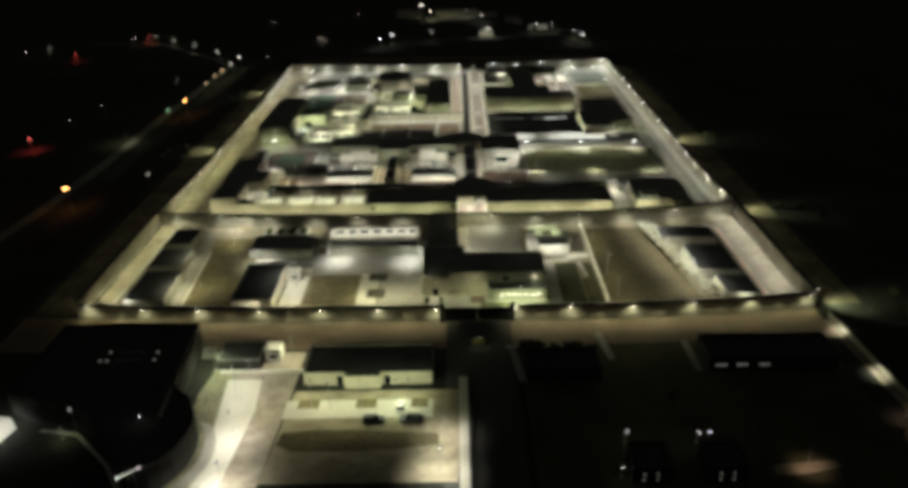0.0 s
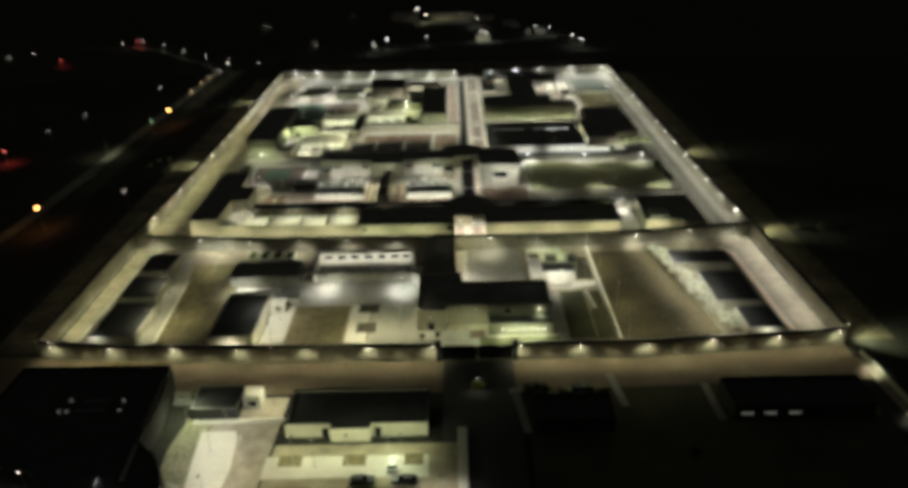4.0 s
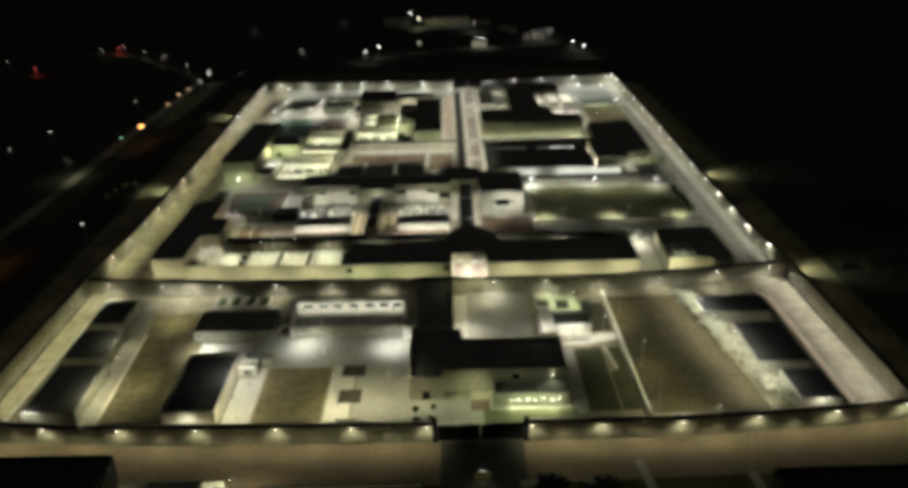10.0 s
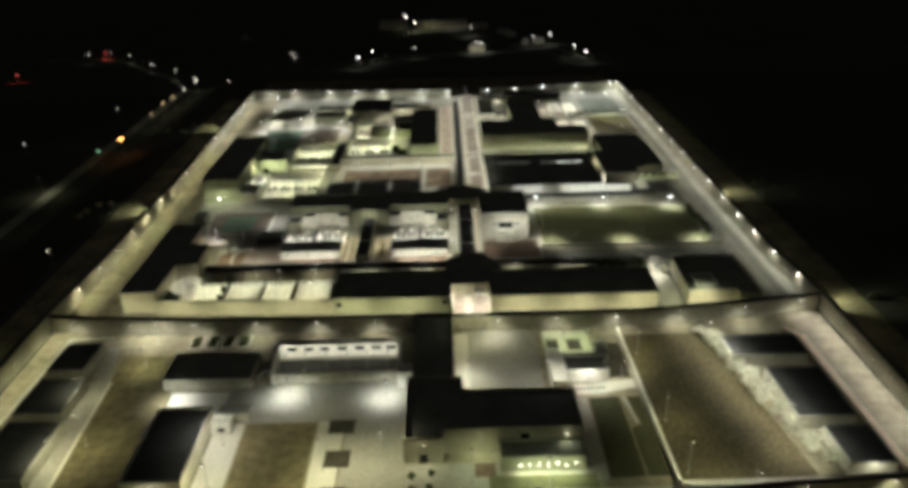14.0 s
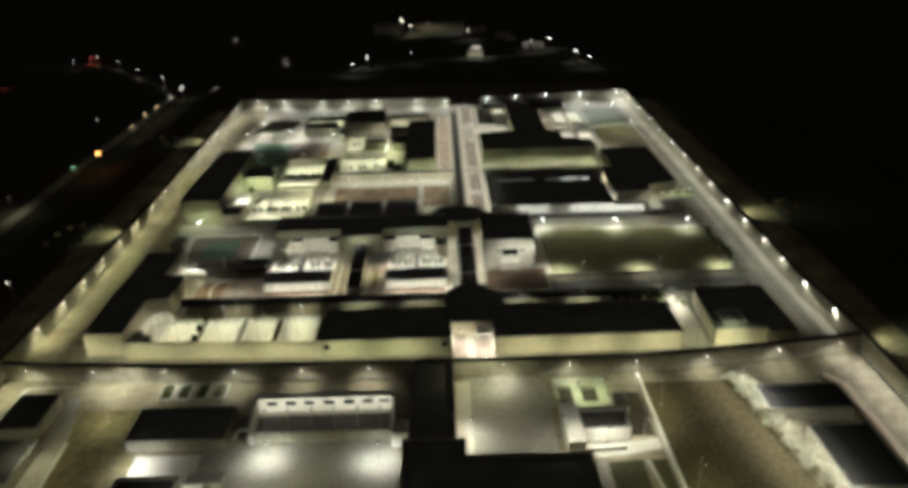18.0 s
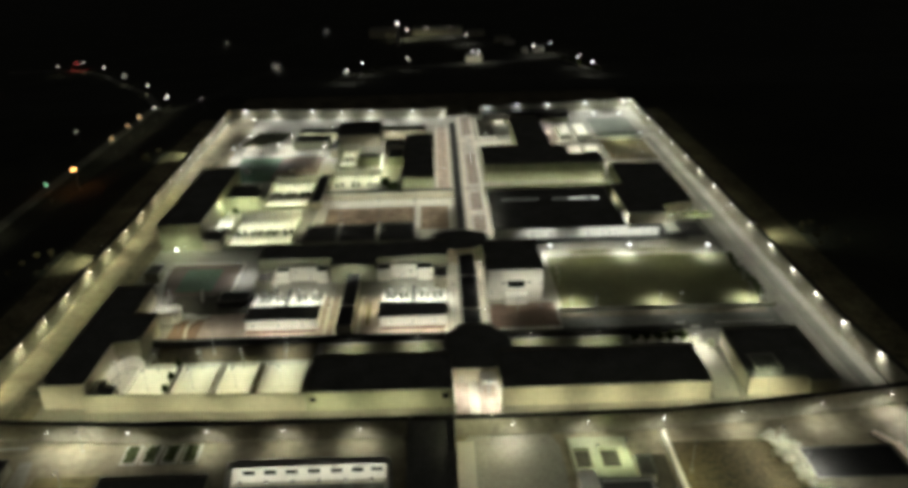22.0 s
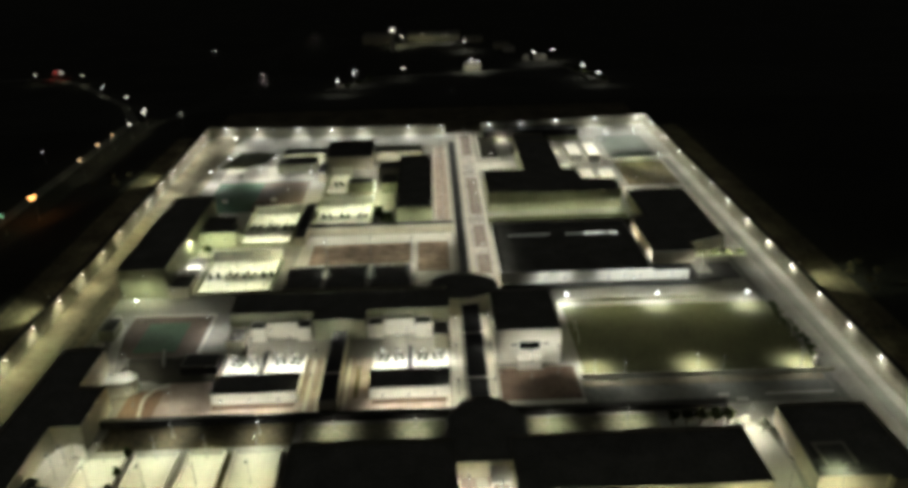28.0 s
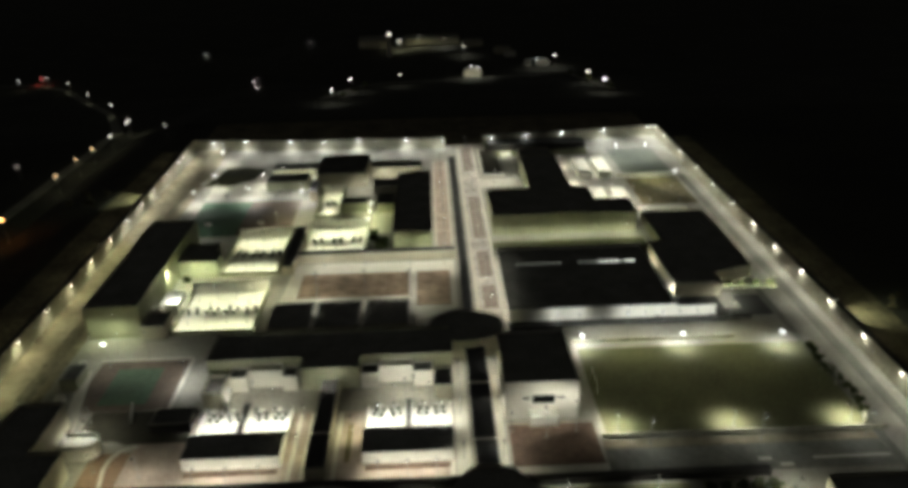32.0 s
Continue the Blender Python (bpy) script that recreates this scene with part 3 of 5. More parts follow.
opening(kiosk, -45.2, 5.0, 0.9, 1.4, 0.9)
building("bin_store", rect(-47, -41, 9.4, 12.0), 1.8, PLASTER, "low store with a dark flat roof", "shed", parapet=0.1)
slab("paving_mid", rect(-21.5, -10, -13.5, 8.4), 0.05, CONCRETE, "grey concrete paving")

# white hall with a row of high windows behind a lower dark roof
hall = building("white_hall", rect(-38, -12.5, 28.2, 30.0), 5.4, WHITEP, "white two-level hall with a row of high windows", "building", roof=WHITEP, cap=WHITEP, parapet=0.15)
for x in (-35.4, -31.8, -28.2, -24.5, -20.7, -17.2, -14.0):
    opening(hall, x, 28.2, 4.1, 2.0, 0.8)
building("hall_front", rect(-38, -12.5, 21.8, 28.0), 2.0, WALLM, "low front wing of the white hall with a dark roof", "building", roof=SLATE, cap=WALLM)
for x0, x1, y0 in ((-39.0, -38.1, 21.6), (-12.4, -11.8, 24.4)):
    side = thing("hall_side_wall", "sloping white side wall of the hall", "wall", kind="structure")
    sb = bmesh.new()
    lo = [[sb.verts.new((x, y, z)) for y, z in ((y0, 0), (30, 0), (30, 5.4), (28, 5.4), (y0, 2.3))] for x in (x0, x1)]
    sb.faces.new(lo[0][::-1])
    sb.faces.new(lo[1])
    for k in range(5):
        sb.faces.new((lo[0][k], lo[0][(k + 1) % 5], lo[1][(k + 1) % 5], lo[1][k]))
    bmesh.ops.recalc_face_normals(sb, faces=sb.faces[:])
    part("wall_face", sb, WHITEP, side)
building("entrance_box", rect(-12.3, -9.2, 19.6, 23), 3.0, WHITEP, "small white entrance block", "building", roof=WHITEP, cap=WHITEP)

# vaulted shelter beside the hall
vault = thing("vaulted_shelter", "small vaulted shelter with a dark shell and a pale rim", "shelter")
for nm, r0, r1, y0, y1, mt in (("shell", 1.75, 1.95, 23.8, 27.4, ROOF), ("rim", 1.7, 2.05, 23.5, 23.79, WHITEP)):
    vb = bmesh.new()
    rows = []
    for k in range(13):
        a = math.pi * k / 12
        rows.append([vb.verts.new((-40.1 + r * math.cos(a), y, 1.1 * r * math.sin(a) + 0.05)) for y, r in ((y0, r0), (y0, r1), (y1, r1), (y1, r0))])
    for p, q in zip(rows, rows[1:]):
        for k in range(4):
            vb.faces.new((p[k], p[(k + 1) % 4], q[(k + 1) % 4], q[k]))
    vb.faces.new(rows[0][::-1])
    vb.faces.new(rows[-1])
    bmesh.ops.recalc_face_normals(vb, faces=vb.faces[:])
    part(nm, vb, mt, vault)

# ---------------------------------------------------------------- front yard, centre
adm = building("administration_block", [(-10, -4.5), (-3, -4.5), (-3, -2), (22.6, -2), (22.6, 10.2), (1.2, 10.2), (1.2, 15), (-10, 15)], 5.0, PLASTER, "administration block with a dark flat roof and lit front walls", "building", cap=PLASTER)
building("covered_passage", rect(-9, -0.6, 15.4, 43), 3.8, PLASTER, "long covered passage with a dark flat roof", "passage")
annex = building("reception_annex", rect(7.2, 22.3, -7.4, -2.4), 2.8, GREENP, "low annex with a dark roof and a brightly lit front", "building", roof=SLATE)
opening(adm, 12, -2, 2.9, 1.6, 1.2)
opening(adm, -6.5, -4.5, 0.0, 1.8, 2.2, kind="door")
slab("forecourt_gate", rect(-9.8, 23, -15.5, -4.8), 0.06, CONCRETE, "pale paving before the administration block")
slab("brown_plot", rect(2.6, 6.4, -8.6, -5.0), 0.12, REDDARK, "brown bare plot beside the annex", "bed", "stuff")
slab("lawn_gate", rect(5, 24, -14, -8.6), 0.1, GRASS, "strip of lawn before the annex", "lawn", "stuff")
for i, (x, y) in enumerate(((-8.6, -9), (-8.4, -12.6), (-5.0, -8.4), (-5.4, -12))):
    tree(x, y, 1.7, 0.7, 30 + i, "shrub", "small clipped shrub by the entrance")
oval = [(0.2, 16), (18, 16), (18.5, 30), (18.3, 38), (17, 41.5), (14, 42.6), (5, 42.6), (1.8, 41.5), (0.4, 38)]
slab("plaza_inner_gate", oval, 0.08, CONCRETE, "paved plaza with rounded corners before the inner gate")
slab("plaza_edge_walk", rect(-0.3, 2.8, 11, 40), 0.1, PALE, "pale strip along the plaza")

slab("lane_front_east", rect(79.4, 87.4, -13, 46), 0.06, BUFF, "buff dusty lane inside the east wall", "lane")

# small court with two planted cells
pc = thing("pergola_court", "raised green-lit court with two sunken dark cells", "court", kind="structure")
for x0, x1, y0, y1 in ((19.8, 30.2, 36.3, 39.4), (19.8, 30.2, 28.4, 31.1), (19.8, 20.4, 31.11, 36.29), (23.2, 25.0, 31.11, 36.29), (28.3, 30.2, 31.11, 36.29)):
    part("wall_face", box(x0, x1, y0, y1, 0, 0.7), GREENP, pc)
for x0, x1 in ((20.45, 23.15), (25.05, 28.25)):
    slab("court_bed", rect(x0, x1, 31.2, 36.2), 0.12, SOIL, "dark sunken planted cell", "bed", "stuff")
slab("dark_plot", rect(30.6, 36.6, 21, 34.6), 0.12, SOIL, "dark planted plot beside the court", "bed", "stuff")
building("white_lodge", rect(19.6, 22.6, 15.6, 27.4), 2.8, WHITEP, "small white plastered lodge building", "building", roof=WHITEP, cap=WHITEP)
building("dark_annex", rect(22.8, 31.6, 19.4, 25.2), 2.8, WHITEP, "low building with a dark roof and a bright front", "building", roof=SLATE)
slab("terrace", [(22.8, 19.2), (22.8, 14.8), (30, 15.4), (36.9, 17.2), (36.9, 20), (31.8, 19.2)], 0.12, PALE, "pale terrace beside the lodge")
free_wall("terrace_wall", (23, 16.6), (30.4, 17.0), 0.8, WHITEP, "low white terrace wall")
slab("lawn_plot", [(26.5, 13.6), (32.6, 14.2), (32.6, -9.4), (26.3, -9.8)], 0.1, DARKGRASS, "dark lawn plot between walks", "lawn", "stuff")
slab("walk_plot", rect(23.4, 26.1, -10.6, 14), 0.09, CONCRETE, "pale walk beside the dark lawn plot")
slab("walk_plot", [(33.2, 13.8), (33.9, 13.8), (34.8, 5.5), (34.2, 5.5)], 0.12, PALE, "narrow pale path between the lawn plots")
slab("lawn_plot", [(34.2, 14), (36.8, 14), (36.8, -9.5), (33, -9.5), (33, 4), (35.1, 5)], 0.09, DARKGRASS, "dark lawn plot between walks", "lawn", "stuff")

building("dark_hut", rect(30.4, 33.2, 27.2, 32.4), 2.0, PLASTER, "small hut with a dark flat roof", "hut", roof=SLATE, parapet=0.1)

# ---------------------------------------------------------------- front yard, east part
free_wall("divider_wall", (37.6, -12), (37.6, 40), 1.1, WHITEP, "long low white dividing wall", 0.5)
slab("walk_east_edge", rect(38.2, 63, -14.5, -11), 0.1, PALE, "pale walk along the front wall")
slab("playing_lawn", [(38.2, -10.8), (62.4, -10.8), (61, 4), (57.6, 30), (57, 38), (38.2, 38)], 0.08, DRYLAWN, "wide worn lawn", "lawn", "stuff")
slab("walk_east", [(57.3, 38), (58.6, 38), (63.4, 21), (63.6, 0), (66.8, 0), (66.8, -10.8), (62.6, -10.8), (61.2, 4), (57.8, 30)], 0.1, LANE, "worn walk before the sheds")
for x0, x1, y0, y1 in ((58.8, 75, 23.8, 31.8), (63.8, 75, 2.3, 19), (67.2, 75.6, -11, -0.4)):
    building("long_shed", rect(x0, x1, y0, y1), 2.8, WALLM, "low shed with a dark flat roof and pale walls", "shed", parapet=0.1, roof=UNLITROOF)
free_wall("kerb_wall", (78.4, -11.5), (78.4, 35), 0.7, PINKWALL, "long low pinkish kerb wall", 1.4)
free_wall("kerb_wall", (75.9, 38.4), (78.0, 35.4), 0.5, PINKWALL, "low pinkish kerb wall", 1.1)

for x, y, h, pw, col in ((-69, 41, 5, 1300, WHITE), (-68, 30, 5, 1000, WARM), (-77, 18, 6, 650, WARM), (-74, -2, 6, 1000, WARM)):
    post_lamp(x, y, h, pw, col)
for x, y in ((-58.3, 17.0), (-34.6, 18.0), (-14.4, 17.0)):
    post_lamp(x, y, 4.2, 1350, COOL)
# added lamps aimed at the upper hall face, to whiten it
for i in range(6):
    post_lamp(-36 + 4.3 * i, 23.5, 5.6, 420, WHITE, angle=80, face=180, aim=72, z=0)
post_lamp(-44.2, 2, 8, 1600, WHITE)
post_lamp(-24.5, -6, 8, 2400, WARM)
post_lamp(-44, -9.5, 6, 1200, WARM)
post_lamp(-14, -4, 8, 1500, WARM)
post_lamp(-70.2, 3, 8, 1500, WARM)
post_lamp(-30, 14, 9, 500, WARM)
wall_lamp(19.5, -2.1, 4.4, 0, 130, GREEN, 40, 0.3)
wall_lamp(4, -2.1, 4.4, 0, 380, GREEN, 40, 0.2)
post_lamp(2, -10.5, 7, 520, GREEN, face=180)
post_lamp(15, -13.5, 7, 900, GREEN, face=180)
for x in (10.6, 12.2, 13.9, 15.5, 17.1, 18.7, 20.3):
    wall_lamp(x, -7.5, 2.2 + 0.25 * math.sin(2.3 * x), 0, 150, GREEN, 30, 0.36)
wall_lamp(-6.5, -4.6, 4.4, 0, 320, WARM, 40, 0.2)
post_lamp(6, 38, 8, 1150, WARM)
post_lamp(2.4, 22, 5, 1200, WHITE)
post_lamp(18.4, 18, 8, 1050, WHITE)
post_lamp(24.1, 33.8, 4, 420, GREEN)
post_lamp(29.4, 35, 4, 520, GREEN)
post_lamp(27, 18, 5, 900, WHITE)
post_lamp(34.5, 21, 5, 700, WHITE)
post_lamp(40, 30, 7, 950, WARM)
post_lamp(40, 6, 7, 950, WARM)
post_lamp(40, -9, 7, 900, WARM)
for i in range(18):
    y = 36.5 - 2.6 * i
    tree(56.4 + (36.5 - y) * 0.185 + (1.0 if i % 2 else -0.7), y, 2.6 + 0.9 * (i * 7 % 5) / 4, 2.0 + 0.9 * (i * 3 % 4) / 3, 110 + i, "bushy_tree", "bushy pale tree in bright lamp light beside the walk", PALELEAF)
for i, y in enumerate((34, 26.4, 18.2, 10.6, 2.6, -4.6)):
    post_lamp(56.0 + (36.5 - y) * 0.18, y, 6.2, 1600, WHITE)
post_lamp(50, -13.6, 4.5, 650, WHITE)
post_lamp(71.5, -13.4, 4, 420, WHITE, face=180)
post_lamp(-85, -11.2, 4, 420, WHITE, face=180)
post_lamp(-53, -14.9, 4, 480, WHITE, face=180)

# ---------------------------------------------------------------- outside the gate
slab("road_front", [(-110, -29), (-4, -30), (12, -30), (88, -28), (88, -13.9), (72, -15.9), (42, -17.8), (-5, -17.8), (-50, -17.2), (-78, -16), (-96, -13.6), (-110, -13)], 0.03, BROWN, "brown service road along the front wall", "road")
slab("road_gate", rect(-3.5, 12, -110, -18.2), 0.05, ASPHALT, "dark asphalt drive to the gate", "road")
vis = building("visitors_building", [(-34, -44.2), (-25, -44.2), (-25, -45.8), (-17.4, -45.8), (-17.4, -44.2), (-6.4, -44.2), (-6.4, -32.8), (-34, -32.8)], 2.75, PLASTER, "low visitors building with a dark roof and a lit pale front", "building", roof=UNLITROOF, cap=UNLITROOF)
for x, y in ((-26.2, -44.2), (-16.0, -44.2)):
    opening(vis, x, y, 0.1, 1.3, 2.1, kind="door")
slab("car_park", [(-37, -75), (-1, -75), (0.5, -46.6), (-35.5, -46.6)], 0.08, LANE, "sandy car park before the visitors building")
slab("car_park_walk", rect(-36.5, -6, -56, -50), 0.12, PALE, "pale walk along the car park")
slab("car_park_edge", rect(-0.6, 1.2, -80, -42), 0.14, PALE, "pale kerb strip beside the car park")
# wall added to hold the car park light off the drive
free_wall("drive_spill_wall", (1.7, -80), (1.7, -43), 0.5, UNLITWALL, "dark wall added against lamp spill on the gate drive", 0.4)
slab("drive_verge", [(-56, -47), (-54, -31), (-49.5, -31), (-50.2, -46), (-48, -78), (-54, -78)], 0.06, COURTPAVE, "grey mossy paving beside the pale drive")
slab("drive_side", [(-49.3, -31), (-35.6, -31), (-37.2, -78), (-47.8, -78), (-50, -46)], 0.05, BUFF, "dusty ground beside the pale drive")
slab("white_drive", [(-51, -42), (-43.7, -42), (-42.6, -53), (-44.2, -78), (-49.4, -78), (-48.9, -66)], 0.1, PALE, "broad pale concrete drive")
slab("car_park_grass", [(-35.6, -60.6), (-30, -59.8), (-20, -60.0), (-4.8, -61.2), (-4.6, -64.6), (-13, -65.8), (-24, -66.4), (-33, -66.2), (-36, -64)], 0.12, DRYLAWN, "strip of worn grass in the car park", "lawn", "stuff")

slab("road_stripe", [(-62, -24.4), (-38, -25.2), (-38, -23.8), (-62, -23)], 0.05, REDBROWN, "reddish strip in the service road", "paving")
car(-17.8, -57.4, 4, CARGREY, "dark grey saloon car parked at the walk")
car(-10.2, -57.4, 176, CARGREY, "dark grey saloon car parked at the walk", 4.8)
car(-12.6, -53.2, 90, CARWHITE, "white car parked across the walk", 4.4, 0.12)
hut = building("guard_hut", rect(-44.4, -40.8, -34.8, -31.2), 2.6, WHITEP, "small white guard hut, brightly lit", "hut", roof=WHITEP, cap=WHITEP)
opening(hut, -42.6, -34.8, 0.9, 1.6, 1.0)
building("guard_annex", rect(-54.4, -44.8, -38.0, -30.2), 2.2, UNLITWALL, "low dark-roofed building beside the guard hut", "building", roof=UNLITROOF)
free_wall("entrance_wall", (-53.4, -39.4), (-34.8, -39.2), 0.7, WHITEP, "low pale wall along the drive")
slab("side_apron", [(-60.6, -28), (-57.4, -28), (-55.6, -33), (-59.6, -33)], 0.1, CONCRETE, "pale apron beside the dark hall")
arc = [(-59 + 8 * math.cos(radians(a)), -66 + 12 * math.sin(radians(a))) for a in range(-80, 70, 15)]
shed_pts = [(-92, -27), (-61, -27), (-59.2, -40), (-59, -52)] + arc[::-1] + [(-62, -75), (-66.5, -68.2), (-71.5, -62.8), (-76.4, -58.8), (-84.3, -57), (-92, -53.5)]
dark = building("dark_hall", shed_pts, 5.5, UNLITWALL, "large unlit hall with a black roof and a rounded corner", "building", thick=0.25, roof=UNLITROOF, cap=UNLITROOF)
for x, y in ((-77.0, -38.6), (-77.9, -42.2), (-76.4, -42.2), (-66.5, -38.9), (-66.2, -42.0)):
    part("roof_vent", box(x - 0.2, x + 0.2, y - 0.2, y + 0.2, 5.5, 5.8, 0.04), DIMGLOW, dark, "small faintly lit roof vent")
part("roof_ridge", strip((-60.9, -29.5), (-58.2, -62), 0.7, 5.5, 5.75), CONCRETE, dark, "pale strip along the roof edge")
for y in (-38.7, -41.8):
    part("roof_ridge", strip((-74.6, y), (-69.2, y - 0.1), 0.3, 5.5, 5.65), METAL, dark, "thin metal ridge on the roof")
slab("curved_path", [(x + 1.2, y - 0.3) for x, y in arc] + [(x + 3.6, y - 1.0) for x, y in arc[::-1]], 0.12, CONCRETE, "curved pale path round the dark hall")
for i in (0, 1, 1.8, 2.9):
    post_lamp(-59.2 + 0.92 * i, -79.3 + 0.86 * i, 6.4, 0, WHITE, 0.26, label="small lamp in a short row on a slim post", open_lens=True)
post_lamp(-93.6, -58.4, 5, 1300, COOL)
slab("white_forecourt", [(-112, -66), (-90.4, -62.4), (-89.4, -57.8), (-92.4, -54.2), (-112, -50)], 0.08, PALE, "pale paved area beside the dark hall")
for a, b, w in (((-84, -58.6), (-76.2, -60.0), 0.8), ((-76.2, -60.0), (-66.5, -69.4), 0.7), ((-66.5, -69.4), (-61.8, -76.5), 0.7)):
    pth = part("hall_path", strip(a, b, w, -0.05, 0.14), PALE)
    tagged(pth, "narrow pale path round the dark hall", "path", kind="structure")
post_lamp(-78.5, -61.2, 3, 60, GREEN, 0.2)
for x, y in ((-61.3, -63), (-75.8, -60.6)):
    post_lamp(x, y, 7.2, 0, WHITE, 0.24, label="slim post with a small lamp", open_lens=True)
post_lamp(-46.4, -40.4, 4.5, 420, WHITE)
post_lamp(-47.6, -48, 8, 1600, WHITE)
post_lamp(-40, -52, 8, 1200, WARM)
post_lamp(-55, -38, 6, 1600, GREEN)
post_lamp(-38.5, -33, 6, 1200, WARM)
post_lamp(-44.6, -62, 7, 2500, WHITE, angle=125)
post_lamp(-43.5, -75, 6, 2600, WHITE)
# added lamps that wash the visitors front evenly
for x in (-31, -21, -11):
    post_lamp(x, -52.5, 6, 900, GREEN, angle=120, face=180, aim=35)
post_lamp(-13.5, -52, 7, 1500, GREEN)
post_lamp(-27, -53, 7, 1200, WARM)
for x0, x1 in ((-34, -29.6), (-22, -17.7), (-10.6, -7)):
    slab("walk_bed", rect(x0, x1, -52.8, -49.7), 0.2, LAWN, "square planted bed in the pale walk", "bed", "stuff")
post_lamp(-3.6, -62, 6, 1900, WHITE, angle=125)
post_lamp(-4.2, -72, 6, 3000, WHITE, angle=125)
booth = thing("gate_booth", "small yellow-green booth beside the drive", "booth")
part("body", box(2.6, 5.4, -28.6, -27.2, 0.05, 1.5, 0.05), YELLOW, booth)
part("booth_roof", box(2.4, 5.6, -28.8, -27.0, 1.504, 1.62, 0.02), DARKMETAL, booth)
post_lamp(4, -29.6, 2.2, 60, GREEN, 0.3, face=180)

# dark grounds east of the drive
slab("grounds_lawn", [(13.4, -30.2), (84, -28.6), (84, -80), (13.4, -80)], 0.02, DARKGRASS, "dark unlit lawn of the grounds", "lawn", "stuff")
for a, b in (((32.4, -24.5), (33.8, -36)), ((51.8, -28.5), (52.0, -41)), ((11.8, -31.2), (13.2, -44)), ((10.4, -30.2), (16.4, -29.6)), ((21.8, -30.6), (27, -30.3))):
    part_ob = part("garden_path", strip(a, b, 1.6, -0.05, 0.12), CONCRETE)
    tagged(part_ob, "narrow pale garden path", "path", kind="structure")
quart = building("dark_quarters", rect(54, 82, -41.2, -31.5), 3.0, UNLITWALL, "unlit low quarters with a row of dim windows", "building", roof=UNLITROOF, cap=UNLITROOF)
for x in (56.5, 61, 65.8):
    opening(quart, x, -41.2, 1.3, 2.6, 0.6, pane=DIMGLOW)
garage = building("dark_garage", rect(14.5, 30, -44, -36), 2.8, UNLITWALL, "unlit low garage with a dark roof", "building", roof=UNLITROOF, cap=UNLITROOF)
for x, y in ((30.9, -64.8), (44.4, -65.1), (46.6, -65.1), (28.3, -74.4)):
    post_lamp(x, y, 3.2, 0, WHITE, 0.26, label="slim post with a small lamp", open_lens=True)
for bx in (31, 44.6):
    q = building("dark_bungalow", rect(bx - 1, bx + 6, -76, -69), 3.0, UNLITWALL, "unlit bungalow with small dim windows", "house", roof=UNLITROOF, cap=UNLITROOF)
    for dx in (1.0, 3.4):
        opening(q, bx + dx, -76, 1.6, 0.5, 0.7, pane=DIMGLOW)
        opening(q, bx + dx, -76, 0.4, 0.5, 0.7, pane=DIMGLOW)
# paler ground strip added to broaden the wall's lit streak
slab("lit_streak_verge", [(87.9, -20), (89.7, -20), (91.1, -62), (89.2, -62)], 0.1, LANE, "pale strip added to widen the lit streak by the wall")
free_wall("boundary_wall", (90.0, -18), (91.6, -62), 1.2, PLASTER, "pale boundary wall beside the dark grounds", 0.3)
for y in (-24.5, -42.5):
    post_lamp(89.2, y, 3.0, 420, WHITE, 0.3, 120)
# ground paled in the outline of the pinkish glow
slab("glow_patch", [(56, -74.6), (62, -74.2), (69, -72.4), (68.4, -70.6), (56.6, -71.8)], 0.1, LANE, "ground patch paled in the shape of a pinkish glow")
slab("glow_patch", [(84, -68), (91.2, -66), (91.2, -62.2), (86, -62.2), (84.2, -64)], 0.1, LANE, "ground patch paled in the shape of a pinkish glow")
post_lamp(63, -71.6, 4, 190, ROSE, 0.3, 120, label="steel post with a dim pinkish lamp")
post_lamp(88, -58, 4, 200, ROSE, 0.3, 120, label="steel post with a dim pinkish lamp")
for i, (x, y, h) in enumerate(((14.6, -33, 3.4), (17.6, -32.4, 3.0), (21.2, -34.4, 3.6), (26.6, -33, 3.2), (29.4, -34, 3.0))):
    tree(x, y, h, 1.7, 620 + i, "garden_tree", "dark unlit broad-leaved tree in the grounds")
tree(43, -53, 3, 1.2, 5)
for x, y, tn in ((15.7, -29.6, 5), (25.5, -30.4, 2), (22.1, -33.2, 80)):
    car(x, y, tn, CARGREY, "dark car parked beside the road", z=0.03 if y > -31 else 0.0)

# ---------------------------------------------------------------- row behind the middle wall
lb = building("west_block", [(-82, 54.5), (-73.3, 54.5), (-73.3, 70.5), (-67.8, 70.5), (-67.8, 83), (-73.3, 83), (-73.3, 97.5), (-82, 97.5)], 5.2, PLASTER, "long two-storey block with a dark flat roof", "building")
free_wall("row_wall", (-73, 53.2), (-29.6, 51.4), 4.0, PLASTER, "tall plastered wall before the bright yards", 0.35)
low = building("row_annex", [(-72.6, 53.8), (-67.9, 53.6), (-67.9, 57.0), (-70.6, 57.4), (-70.6, 59.2), (-72.6, 59.2)], 3.0, PLASTER, "low annex with a dark flat roof", "building")
curve = thing("curved_wall", "curved white plastered screen wall", "wall", kind="structure")
cpts = [(-72.7, 60), (-72.4, 65.4), (-71.2, 68.0), (-69.4, 69.4), (-67.2, 68.8), (-66.2, 67.2)]
for a, b in zip(cpts, cpts[1:]):
    part("wall_face", strip(a, b, 0.3, 0, 2.6), WHITEP, curve)
post_lamp(-69.8, 66.5, 5, 300, WHITE)
post_lamp(-70.2, 63, 6, 160, WARM)
